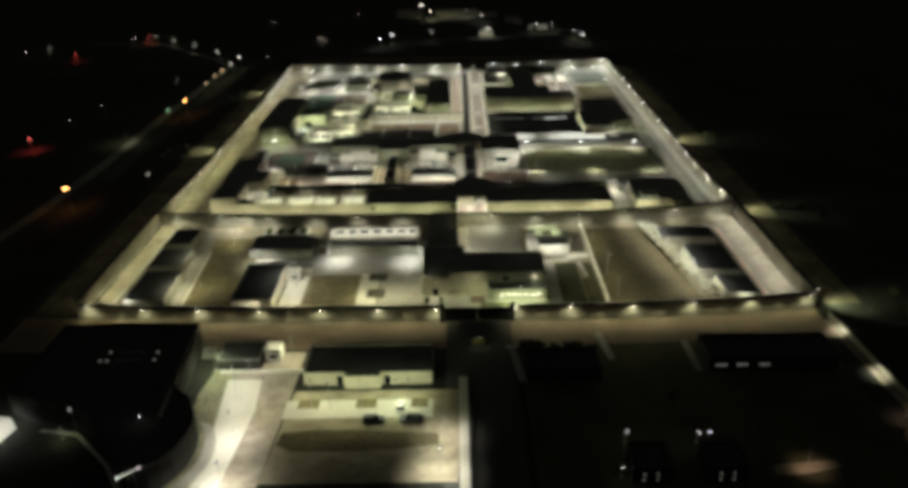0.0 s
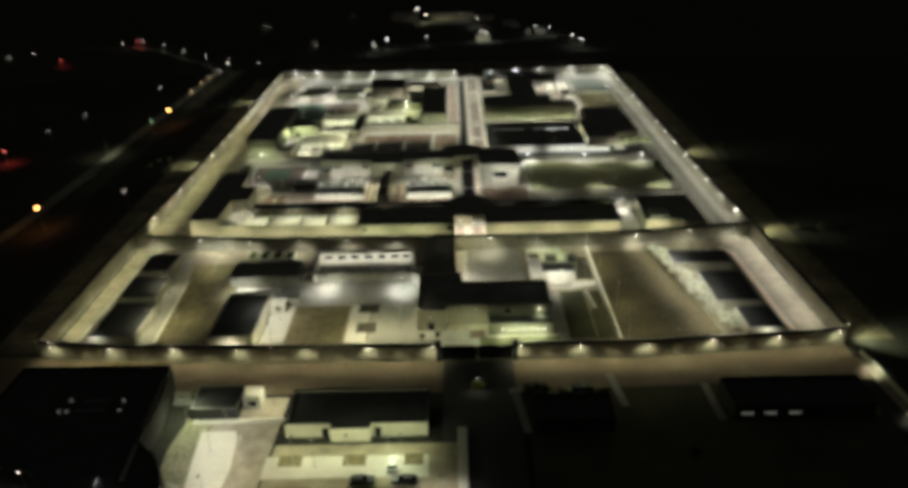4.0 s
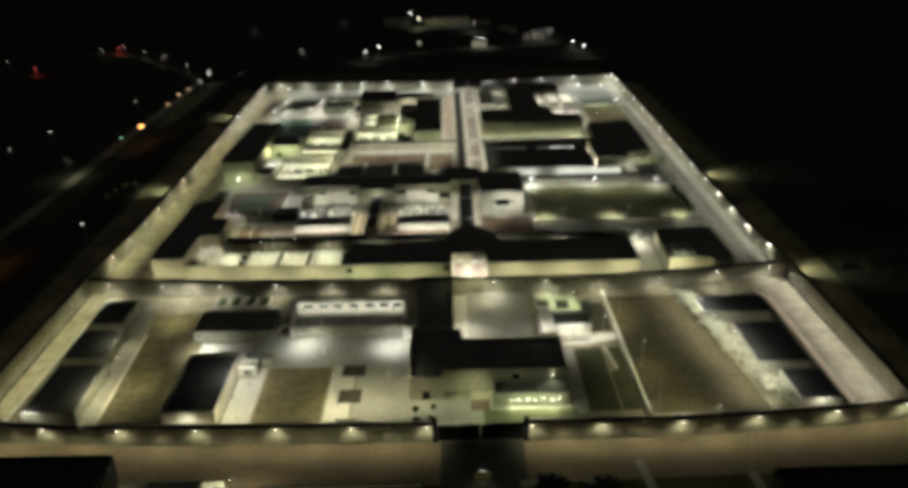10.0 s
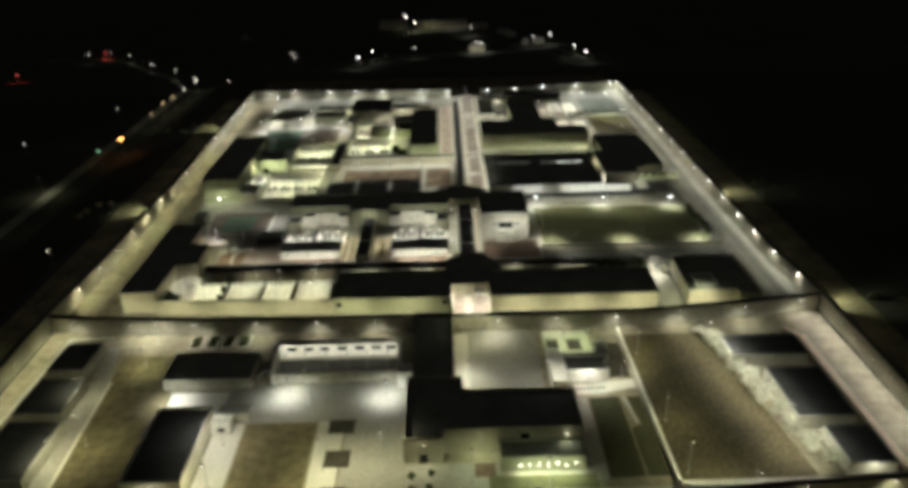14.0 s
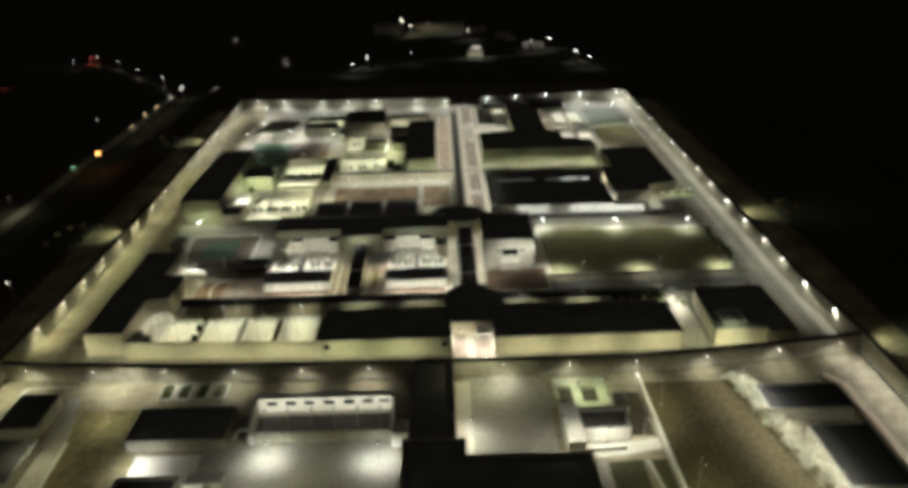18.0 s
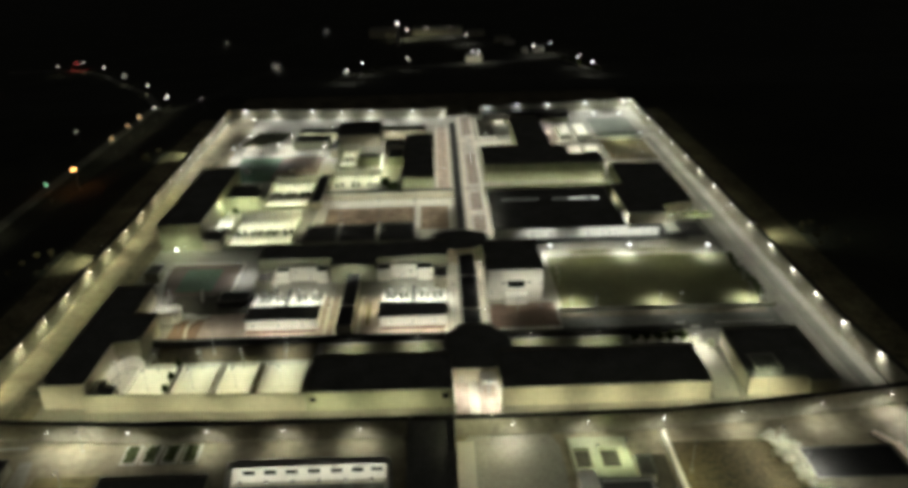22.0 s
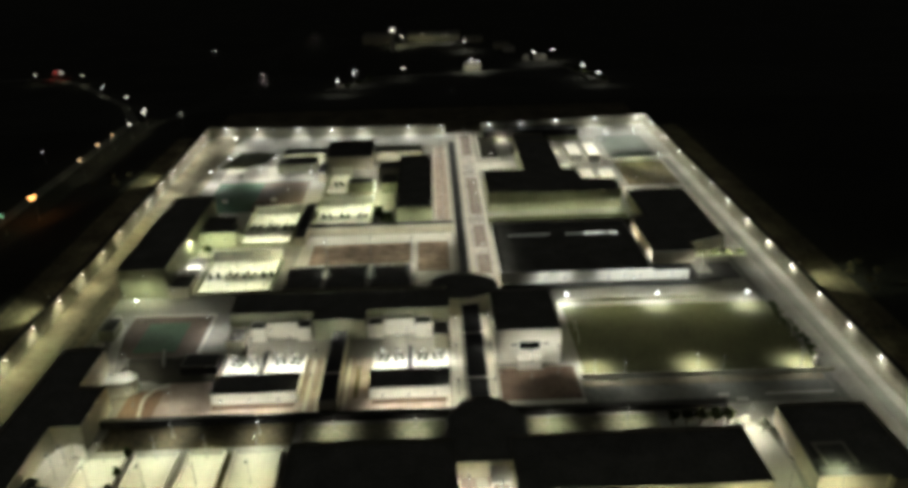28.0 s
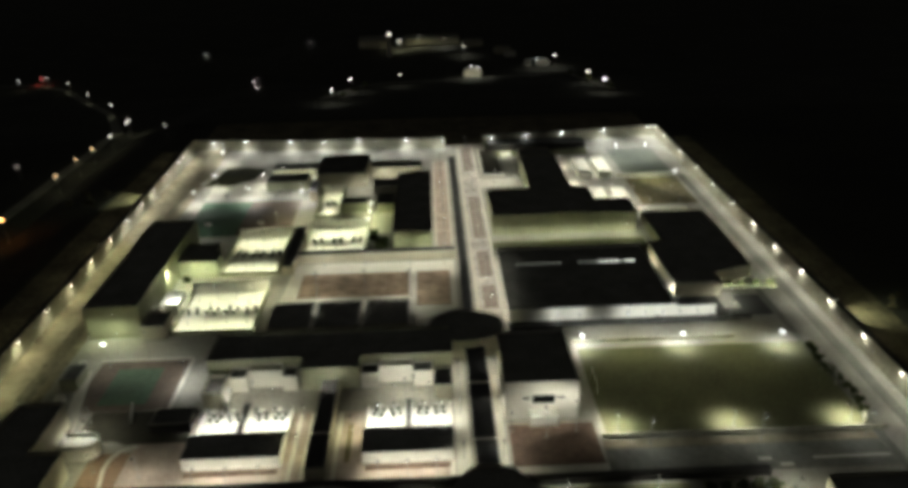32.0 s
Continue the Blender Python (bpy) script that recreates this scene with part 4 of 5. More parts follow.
slab("curved_yard", rect(-72.6, -68, 57, 68.4), 0.09, PALE, "pale yard behind the curved wall")
for x0, x1 in ((-67.3, -59.6), (-58, -50.3), (-48.5, -42), (-40.2, -31.8)):
    slab("bright_yard", rect(x0, x1, 54.5, 68.0), 0.1, PALE, "brightly lit pale exercise yard", "yard")
    yard_walls(rect(x0, x1, 54.2, 68.2), 0.9, WHITEP, "white walls round a bright yard", (1, 3))
    post_lamp((x0 + x1) / 2, 67.4, 5.2, 1100, YARD, angle=115)
    post_lamp((x0 + x1) / 2, 60.2, 5.2, 950, WARM, angle=125)
for i, (x, y) in enumerate(((-58.8, 67), (-58.9, 62), (-58.8, 57.5))):
    tree(x, y, 3.2, 0.75, 50 + i, "shrub", "narrow shrub between the yard walls")
slab("yard_strip", rect(-41.8, -40.4, 54.5, 68.0), 0.1, LAWN, "grassy strip between two bright yards", "bed", "stuff")
slab("back_yard", rect(-66, -30.5, 70, 76.8), 0.09, DRYLAWN, "dim grassy back yard", "yard", "stuff")
for x in (-53, -37):
    post_lamp(x, 73.6, 3.6, 700, COOL, angle=140)
rowl = building("west_row", rect(-29.4, -0.8, 51, 64.8), 3.9, GREENP, "long single-storey row with a dark roof and a pale green front", "building")
opening(rowl, -28, 51, 2.2, 1.2, 1.1)
opening(rowl, -2.2, 51, 2.2, 1.2, 1.1)
slab("light_court", rect(-29, -2.4, 68, 75.4), 0.09, COURTPAVE, "narrow lit court behind the row", "yard", "stuff")
for x in (-23, -8):
    post_lamp(x, 73.8, 3.4, 460, WHITE, angle=140)
rowr = building("east_row", rect(8.9, 50, 50.6, 65), 3.9, PLASTER, "long single-storey row with a dark roof and a pale front", "building")
slab("light_court", rect(12.6, 37.7, 68, 75.2), 0.09, COURTPAVE, "narrow lit court behind the row", "yard", "stuff")
for x in (17, 32):
    post_lamp(x, 73.6, 3.4, 500, WHITE, angle=140)
for i in range(5):
    tree(40 + 2.6 * i, 71.5, 3.4, 1.5, 70 + i)
ghouse = thing("inner_gatehouse", "open gate court with white flank walls and a white canopy", "gatehouse", kind="structure")
part("wall_face", box(-0.5, -0.15, 49.5, 59, 0, 1.6), WHITEP, ghouse)
part("wall_face", box(8.6, 8.95, 49.5, 59, 0, 1.6), WHITEP, ghouse)
part("canopy", box(4.9, 8.3, 54.6, 59.0, 2.5, 2.7), WHITEP, ghouse)
for x in (5.1, 8.1):
    part("post", box(x - 0.12, x + 0.12, 54.7, 54.94, 0, 2.496), WHITEP, ghouse)
slab("gate_paving", rect(-0.1, 8.55, 48, 59.1), 0.1, PINK, "reddish paving of the gate court")
slab("gate_path", rect(2.6, 4.6, 48.1, 59), 0.13, PALE, "pale path through the gate court")
post_lamp(1.2, 56, 4, 700, WHITE, 0.35)
post_lamp(6.6, 53.6, 4.6, 420, WHITE, 0.35)
post_lamp(6.4, 52, 4, 850, WHITE, 0.35)
slab("east_path", [(51.2, 51), (56, 51), (57.2, 58), (57, 68), (55.5, 71.5), (50.5, 72.5), (50.5, 69)], 0.1, PALE, "curved pale path between the blocks")
post_lamp(54.0, 71, 4.5, 900, WHITE)
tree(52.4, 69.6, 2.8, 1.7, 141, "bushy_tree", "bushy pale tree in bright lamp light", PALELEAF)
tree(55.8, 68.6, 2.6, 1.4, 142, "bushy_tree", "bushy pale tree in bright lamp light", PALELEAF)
post_lamp(52, 69, 4.5, 650, WHITE, 0.5)
reast = building("east_block", [(57.6, 51.4), (69.2, 51.4), (69.2, 50.0), (75, 50.0), (75, 71), (58.6, 71)], 3.8, PLASTER, "single-storey block with a dark roof and a small roof lantern", "building")
lant = part("roof_lantern", box(59.8, 65.4, 54.0, 59.6, 3.8, 4.3, 0.05), ROOF, reast, "grey roof lantern")
for x0, x1, y0, y1 in ((59.8, 60.3, 54.3, 59.6), (64.9, 65.4, 54.3, 59.6), (60.31, 64.89, 59.1, 59.6)):
    part("rim", box(x0, x1, y0, y1, 4.304, 4.5), PALE, lant)
post_lamp(61.6, 51.2, 6.2, 260, GREEN, face=180)
post_lamp(54.6, 54.0, 5, 160, GREEN, face=180)

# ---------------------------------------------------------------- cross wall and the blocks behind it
# shade of the wall's south side is put into this dark colour
DARKWALL = material("shaded_dark_wall", (0.045, 0.043, 0.04), 0.9, vary=0.3)
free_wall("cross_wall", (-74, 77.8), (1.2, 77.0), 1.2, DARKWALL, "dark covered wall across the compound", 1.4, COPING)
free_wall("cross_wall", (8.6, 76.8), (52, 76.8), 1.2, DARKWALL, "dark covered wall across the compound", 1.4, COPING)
building("link_hall", [(-0.6, 59.2), (8.8, 59.2), (8.8, 65.2), (12.2, 65.2), (12.2, 71.4), (8.4, 77.2), (1.4, 77.2), (-2, 72.4), (-2, 65.2), (-0.6, 65.2)], 3.4, PLASTER, "dark-roofed link hall behind the gate court", "building", parapet=0.1)
# covered walks
building("covered_walk", rect(2.4, 6.6, 78.4, 116.4), 2.8, PLASTER, "covered walk with a long dark roof", "walkway", parapet=0.05, roof=UNLITROOF)
building("covered_walk", rect(2.7, 5.3, 129.6, 250), 2.8, PLASTER, "covered walk with a long dark roof", "walkway", parapet=0.05, roof=UNLITROOF)
building("covered_walk", rect(-26.6, -23.2, 79.4, 106), 2.8, PLASTER, "covered walk with a dark roof", "walkway", parapet=0.05, roof=UNLITROOF)
for x0, x1, y, z in ((2.2, 6.8, 85, 2.96), (2.2, 6.8, 102.5, 2.96), (-26.8, -23, 88.5, 2.96)):
    bridge = part("cross_beam", box(x0, x1, y, y + 0.45, z, z + 0.1), WHITEP)
    tagged(bridge, "thin pale beam over the covered walk", "beam", kind="structure")
slab("walk_side", rect(-0.6, 1.9, 79.2, 116), 0.1, PALE, "pale walk beside the covered walk")
slab("walk_side", rect(6.8, 8.4, 79.2, 116), 0.1, PALE, "pale walk beside the covered walk")
for y in (84, 97, 110):
    post_lamp(0.6, y, 4, 330, WHITE, 0.4)
    post_lamp(7.6, y, 4, 330, WHITE, 0.4)
slab("pink_yard", rect(-59, -27, 79.4, 99), 0.08, PINK, "reddish paved yard round the white-fronted house")
slab("pink_yard", rect(-22.8, -0.9, 79.4, 99), 0.08, PINK, "reddish paved yard round the white-fronted house")
for x0, x1 in ((-48.5, -31.4), (-17.2, -1.2)):
    h = building("garden_house", rect(x0, x1, 83.4, 90), 2.5, WHITEP, "low house with a white front and a dark roof", "house", parapet=0.1)
    xm = (x0 + x1) / 2
    for a, b in ((x0 + 0.2, xm - 0.6), (xm + 0.6, x1 - 0.2)):
        slab("white_terrace", rect(a, b, 90.3, 99.2), 0.11, PALE, "brightly lit white terrace", "terrace")
        yard_walls(rect(a, b, 90.2, 99.4), 1.2, WHITEP, "low white terrace walls", (1, 3))
        for k in (0.28, 0.72):
            post_lamp(a + (b - a) * k, 95.4, 4.6, 1250, COOL, angle=125)
            parasol(a + (b - a) * k, 97.9)
    for x in (x0 + 3, (x0 + x1) / 2, x1 - 3):
        post_lamp(x, 79.2, 3.0, 430, WHITE, face=180, aim=15)
    # stepped white block behind
    w1, cb, w2, sb = ((-45.4, -41.8), (-41.6, -34.9), (-34.7, -31.7), (-49.4, -45.6)) if x0 < -30 else ((-19.0, -15.5), (-15.3, -8.8), (-8.6, -4.6), (-4.0, -0.8))
    for a, c in (w1, w2):
        building("white_wing", rect(a, c, 106.7, 110.4), 3.3, WHITEP, "low white wing with a bright front and a dark roof", "building", roof=SLATE, cap=WHITEP, parapet=0.15)
    building("white_cube", rect(*cb, 108.2, 110.7), 3.9, WHITEP, "white block with bright walls", "building", roof=PLASTER, cap=WHITEP, parapet=0.15)
    building("dark_side_block", rect(*sb, 101.5, 108), 3.2, PLASTER, "low block with a dark roof", "building", roof=SLATE)
    # dark piece added to keep the gap between the terraces black
    building("gap_filler", rect(xm - 0.55, xm + 0.55, 90.2, 99.2), 2.3, PLASTER, "narrow dark filler added in the gap between the terraces", "store", parapet=0.05, roof=SLATE)
    slab("front_bed", rect(x0 + 0.5, x1 - 0.5, 81.6, 83.0), 0.16, REDDARK, "narrow dark bed before the white front", "bed", "stuff")
    post_lamp((x0 + x1) / 2 + 1, 99.6, 6.5, 420, WHITE, angle=120, face=180, aim=55)
    slab("rear_yard", rect(x0, x1, 99.7, 103.4), 0.1, CONCRETE, "grey yard behind the terrace", "yard")
    post_lamp(x0 + 5, 100.0, 4.5, 330, WHITE, face=180, aim=20)
    post_lamp(x1 - 4, 100.0, 4.5, 330, WHITE, face=180, aim=20)
scr = thing("screen_wall", "short curved white screen wall", "wall", kind="structure")
for a, b in (((-44.2, 100.0), (-45.0, 101.6)), ((-45.0, 101.6), (-45.2, 106.5))):
    part("wall_face", strip(a, b, 0.35, 0, 2.8), WHITEP, scr)
for x in (-22.6, -1.9):
    slab("yard_edge", rect(x, x + 0.9, 79.6, 98.6), 0.13, KERB, "pale edge strip of the reddish yard")
for x in (-30.2, -27.9):
    slab("yard_edge", rect(x, x + 0.8, 79.6, 98.6), 0.13, KERB, "pale edge strip of the reddish yard")
slab("bed_strip", rect(-20.6, -19.6, 84, 95), 0.14, LAWN, "narrow planted strip", "bed", "stuff")
post_lamp(-19.8, 93, 4, 420, WARM, 0.3)
post_lamp(-29, 88, 4, 330, WARM, 0.3)
post_lamp(-29, 97, 4, 260, WARM, 0.3)
building("cross_block", [(-50.5, 111), (-31, 111), (-31, 106.8), (-19.4, 106.8), (-19.4, 111), (-0.6, 111), (-0.6, 121.4), (-50.5, 121.4)], 4.8, GREENP, "long block with a dark flat roof", "building")
# added lamps aimed at the cross block, to brighten its front
for x in (-47, -25.2, -10):
    post_lamp(x, 101.0, 5, 380, WHITE, angle=110, face=180, aim=55)
building("rotunda", [(3 + 8.4 * math.cos(2 * math.pi * i / 32), 122.5 + 6.6 * math.sin(2 * math.pi * i / 32)) for i in range(32)], 4.6, PLASTER, "round hall with a dark flat roof", "building", parapet=0.1)

# west court
slab("west_court", rect(-75.5, -56.5, 102, 120), 0.09, COURTBROWN, "dim sports court with a pale edge", "court")
slab("west_court_green", rect(-71, -61.5, 104, 117.0), 0.11, COURTGREEN, "green painted middle of the sports court", "court")
for a, b in (((-75.8, 120.3), (-56.2, 120.3)), ((-56.2, 120.0), (-56.2, 102))):
    part_ob = part("court_kerb", strip(a, b, 0.7, -0.05, 0.35), KERB)
    tagged(part_ob, "pale kerb of the sports court", "kerb", kind="structure")
slab("west_path", [(-73.1, 83.5), (-70.8, 83.5), (-72.4, 97), (-76.6, 117), (-78.6, 117), (-75.6, 99), (-73.1, 98)], 0.1, PALE, "pale path beside the block")
slab("west_yard", rect(-66, -59.2, 79.6, 89), 0.07, REDBROWN, "reddish dim yard", "yard")
slab("west_yard_soil", [(-70.5, 101.6), (-71.5, 92.6), (-63.4, 92.6), (-61, 91.4), (-50, 91.4), (-50, 101.6)], 0.1, SOIL, "dark planted yard below the sports court", "yard", "stuff")
kb = [(-61.6, 79.8), (-62.5, 84.5), (-62.4, 87.0), (-61.2, 89.4), (-58.6, 90.8)]
for a, c in zip(kb, kb[1:]):
    tagged(part("yard_kerb", strip(a, c, 0.6, -0.02, 0.3), KERB), "curved pale kerb in the reddish yard", "kerb", kind="structure")
building("small_store", [(-71.2, 87.2), (-66.4, 87.2), (-65.2, 87.7), (-64.6, 88.8), (-64.6, 90), (-65.2, 91.1), (-66.4, 91.6), (-71.2, 91.6)], 2.5, WHITEP, "small white store with a rounded end", "building", roof=WHITEP, cap=WHITEP)
free_wall("garden_wall", (-62.1, 97.8), (-63.6, 103.4), 1.0, PALE, "low pale garden wall")
building("yard_shelter", rect(-57.4, -49.9, 94.4, 99.4), 2.0, UNLITWALL, "low shelter with a dark roof and pale edges", "shelter", roof=SLATE, cap=CONCRETE, parapet=0.05)
building("garden_shed", rect(-80.2, -76.8, 109.8, 115.4), 2.5, GREENP, "garden shed with a dark flat roof", "shed", roof=SLATE, parapet=0.1)
building("white_cabin", rect(-79, -77.4, 103.8, 105.8), 1.8, WHITEP, "small white cabin beside the path", "hut", roof=WHITEP, cap=WHITEP, parapet=0.05)
building("white_cabin", rect(-79.6, -78.2, 117.4, 118.6), 1.6, WHITEP, "small white cabin beside the path", "hut", roof=WHITEP, cap=WHITEP, parapet=0.05)
post_lamp(-64, 84, 4.5, 500, WARM, 0.3)
post_lamp(-55.5, 82, 5, 650, WHITE)
post_lamp(-73.4, 118.4, 6.4, 260, COOL, 0.6, open_lens=True)
post_lamp(-55.5, 112, 5, 900, COOL, 0.3)
post_lamp(-66, 121.4, 7, 550, WHITE)
post_lamp(-70, 98.5, 4, 250, WHITE, 0.4)
post_lamp(-68, 93.4, 5, 520, WHITE)

# hall beside the covered walk
hb = building("chapel_hall", rect(8.8, 22.6, 94.2, 112.6), 8.0, WHITEP, "tall plain hall with a white front and a dark roof", "building")
opening(hb, 16.0, 94.2, 3.6, 4.2, 1.8)
opening(hb, 12.8, 94.2, 4.6, 1.4, 0.4)
opening(hb, 19.2, 94.2, 4.6, 1.4, 0.4)
part("porch", box(13.2, 18.4, 91.8, 94.1, 0, 2.4, 0.05), WHITEP, hb)
slab("red_plaza", rect(9.2, 25, 80, 92.5), 0.09, REDDARK, "reddish ground before the tall hall", "yard")
slab("red_plaza_edge", rect(6.6, 25.5, 78.8, 80.8), 0.12, PALE, "pale strip along the reddish ground")
post_lamp(9.6, 90.5, 5, 350, WHITE, 0.3)
post_lamp(15.8, 88.5, 6, 520, WHITE, face=180, aim=60)
post_lamp(21.5, 90, 6, 260, WHITE, face=180, aim=60)

# football field
slab("football_field", rect(26.8, 75.8, 88.8, 118), 0.1, GRASS, "grass football field", "field", "stuff")
slab("field_path", rect(25.6, 74.9, 84.6, 87.2), 0.11, LANE, "grey path along the field")
slab("field_road", rect(25.6, 75, 77.6, 84.5), 0.1, GREYLANE, "dark road between the field and the row", "road")
slab("road_edge", rect(61, 74.6, 79.9, 80.5), 0.14, KERB, "pale kerb line in the dark road", "kerb")
for x, y in ((52.6, 80.2), (55.8, 78.6)):
    tagged(part("kerb_stone", box(x - 1.1, x + 1.1, y - 0.3, y + 0.3, 0.05, 0.35, 0.04), KERB), "short pale kerb beside the dark road", "kerb", kind="structure")
for i in range(10):
    tree(75.9 + 0.5 * math.sin(7 * i), 92 + 2.5 * i, 1.8 + 0.3 * (i % 3), 1.0 + 0.25 * (i % 2), 640 + i, "field_shrub", "ragged shrub along the edge of the field")
free_wall("corner_panel", (75.0, 89.4), (76.6, 93.6), 1.3, WHITEP, "pale panel at the corner of the field")
free_wall("field_wall", (26, 88), (78, 87.4), 0.7, WALLM, "low wall along the field", 0.3)
for x in (34, 54, 73):
    post_lamp(x, 85.5, 6, 230, COOL)
slab("field_back_walk", rect(25, 69, 118.4, 127.8), 0.12, CONCRETE, "grey walk behind the field")
free_wall("field_rail", (26.2, 120.6), (62, 120.6), 0.8, WALLM, "low wall along the field", 0.3)
for x in (29, 50.5, 72.2):
    post_lamp(x, 89.6, 3.4, 1500, WHITE, 0.25, 150, 180)
for x, y in ((27.7, 119.4), (49.3, 118.4), (70.5, 117.2)):
    post_lamp(x, y, 3.8, 1500, COOL, 0.6, 150, open_lens=True)
# tall lamps added to fill the middle of the field
for x in (38, 60):
    post_lamp(x, 119.8, 10, 1700, WARM, aim=25)
for gx in (27.6, 75.0):
    gl = thing("goal", "white steel football goal on the field", "goal", "goals")
    for gy in (101, 107):
        part("post", cyl(0.07, 0.07, 0.1, 2.5, 8, gx, gy), WHITEP, gl)
    part("crossbar", box(gx - 0.06, gx + 0.06, 100.95, 107.05, 2.504, 2.62), WHITEP, gl)

# ---------------------------------------------------------------- east workshops
ws = building("big_workshop", rect(13.2, 52, 130.8, 164.5), 3.0, WHITEP, "large workshop hall with a wide dark roof", "building")
for x0, n in ((17.5, 9), (33.8, 11)):
    for i in range(n):
        bright = x0 > 30 and i in (4, 5, 6, 7, 9, 10)
        part("roof_light", box(x0 + 1.35 * i, x0 + 1.35 * i + 0.8, 155.0, 155.5, 3.0, 3.25), TINYGLOW if bright else DIMGLOW, ws, "faintly lit roof light")
free_wall("workshop_screen", (52.1, 131.0), (61.4, 131.0), 2.6, WHITEP, "white screen wall beside the workshop", 0.3)
slab("workshop_apron", rect(13, 66, 121, 131.6), 0.09, ASPHALT, "grey apron before the workshop")
slab("workshop_bright_walk", rect(37.5, 66, 129, 130.6), 0.13, GREYLANE, "grey walk before the workshop")
for x in (40, 44, 48, 52, 56, 60):
    post_lamp(x, 127.2, 2.8, 180, COOL, angle=150, face=180, aim=55)
for x in (24, 29):
    post_lamp(x, 127.2, 2.8, 180, COOL, angle=150, face=180, aim=55)
for x in (33, 45, 57):
    post_lamp(x, 123.6, 5, 520, COOL)
slab("corner_walk", rect(64.6, 68.6, 133.6, 143.2), 0.12, CONCRETE, "pale walk at the corner of the hall")
free_wall("workshop_low_wall", (13, 128.6), (69, 128.9), 0.9, BLACKROOF, "low dark wall before the workshop", 0.8, COPING)
deast = building("east_hall", [(54.5, 140.5), (66, 140.5), (66, 146.0), (76.5, 149.5), (76.5, 188), (58.5, 188), (58.5, 166), (54.5, 166)], 3.2, PLASTER, "unlit hall with a dark flat roof", "building")
slab("east_hall_apron", rect(54.2, 75, 130, 140.2), 0.09, ASPHALT, "grey apron before the dark hall")
slab("strip_walk", rect(52.3, 54.3, 130, 165), 0.12, PALE, "pale walk between the halls")
post_lamp(53.3, 160, 2.9, 420, WHITE, 0.5)
post_lamp(53.3, 143, 2.9, 600, COOL, 0.5)
planter = thing("planter_row_wall", "low pale wall with lit shrubs in a row", "wall", kind="structure")
part("wall_face", box(64.6, 81, 143.2, 144.2, 0, 0.8), GREENP, planter)
for i in range(5):
    hedge(rect(64.9 + 3.5 * i, 66.7 + 3.5 * i, 144.4, 145.6), 1.1, 80 + i, "small lit shrub in a row")
    post_lamp(65.8 + 3.5 * i, 145.2, 2.4, 260, GREEN, angle=110)
post_lamp(66.5, 138, 4, 600, WHITE, 0.4)

# east cell block
building("east_cell_block", [(13.6, 182), (55.6, 182), (55.6, 192.5), (45, 192.5), (45, 204), (40, 204), (40, 238), (27.6, 238), (27.6, 204), (13.6, 204)], 5.8, GREENP, "large block with a dark roof and a lit green front", "building")
slab("east_cell_walk", rect(13, 56, 162, 180), 0.09, GRASS, "lit lawn before the block", "lawn", "stuff")
slab("east_cell_path", rect(13, 56, 176.5, 181.4), 0.12, CONCRETE, "pale path before the block")
# added posts that wash the cell block front
for x, pw in ((17, 260), (24.5, 420), (31, 240), (37, 520), (44, 300), (52, 640)):
    post_lamp(x, 178.0, 3.6, pw, YARD, face=180)
for x0, x1, y0, y1 in ((47.4, 51.8, 228.4, 244.4), (54.2, 58.6, 228, 244), (46.8, 51.8, 198.6, 213), (54.2, 58.8, 197, 212.4)):
    building("white_roofed_shed", rect(x0, x1, y0, y1), 2.4, WHITEP, "narrow shed with a bright white roof", "shed", roof=WHITEP, cap=WHITEP, parapet=0.1, group="white-roofed sheds")
    post_lamp(x1 + 0.5, y0 + 5, 7.5, 900, WHITE)
    post_lamp(x1 + 0.5, y1 - 3, 7.5, 900, WHITE)
for x0, x1, y0, y1 in ((40.4, 46.6, 219.6, 226.6), (40.4, 45, 238, 243), (22, 27.3, 209.5, 217.5), (22.8, 27, 240, 262)):
    slab("pale_court", rect(x0, x1, y0, y1), 0.12, PALE, "small pale lit court", "yard")
    post_lamp((x0 + x1) / 2, y1 - 0.8, 4.5, 1200, WHITE, 0.5)
slab("cross_path", rect(13, 27, 222.4, 231.5), 0.11, PALE, "pale path across from the avenue")
slab("walled_plot", rect(15, 21.4, 234, 264), 0.12, SOIL, "dark planted plot inside low walls", "bed", "stuff")
free_wall("plot_wall", (14.4, 233), (14.4, 264), 1.2, WHITEP, "low white wall round the dark plot", 0.5)
free_wall("plot_wall", (14.7, 233.2), (22, 233.2), 1.0, WHITEP, "low white wall round the dark plot", 0.5)
post_lamp(17.5, 227, 5, 700, WHITE)
post_lamp(24.4, 232, 5, 600, WHITE)
building("north_annex", rect(28.5, 40, 240, 252), 4.0, PLASTER, "low block with a dark roof", "building")
slab("north_east_court", rect(63.6, 81, 233, 261), 0.09, material("grey_green_court_paint", (0.19, 0.21, 0.17), 0.8, vary=0.15), "fenced green court", "court")
slab("north_east_plot", rect(63, 80.5, 202, 227), 0.09, LAWN, "dry planted plot", "lawn", "stuff")
for x, y in ((64.3, 249), (75, 248), (76.5, 217.5)):
    post_lamp(x, y, 6, 1000, COOL, 0.5, open_lens=True)
free_wall("court_wall", (60.4, 229), (80.5, 230), 1.0, WHITEP, "low white plastered garden wall")
post_lamp(72, 226, 4, 800, GREEN, 0.3)
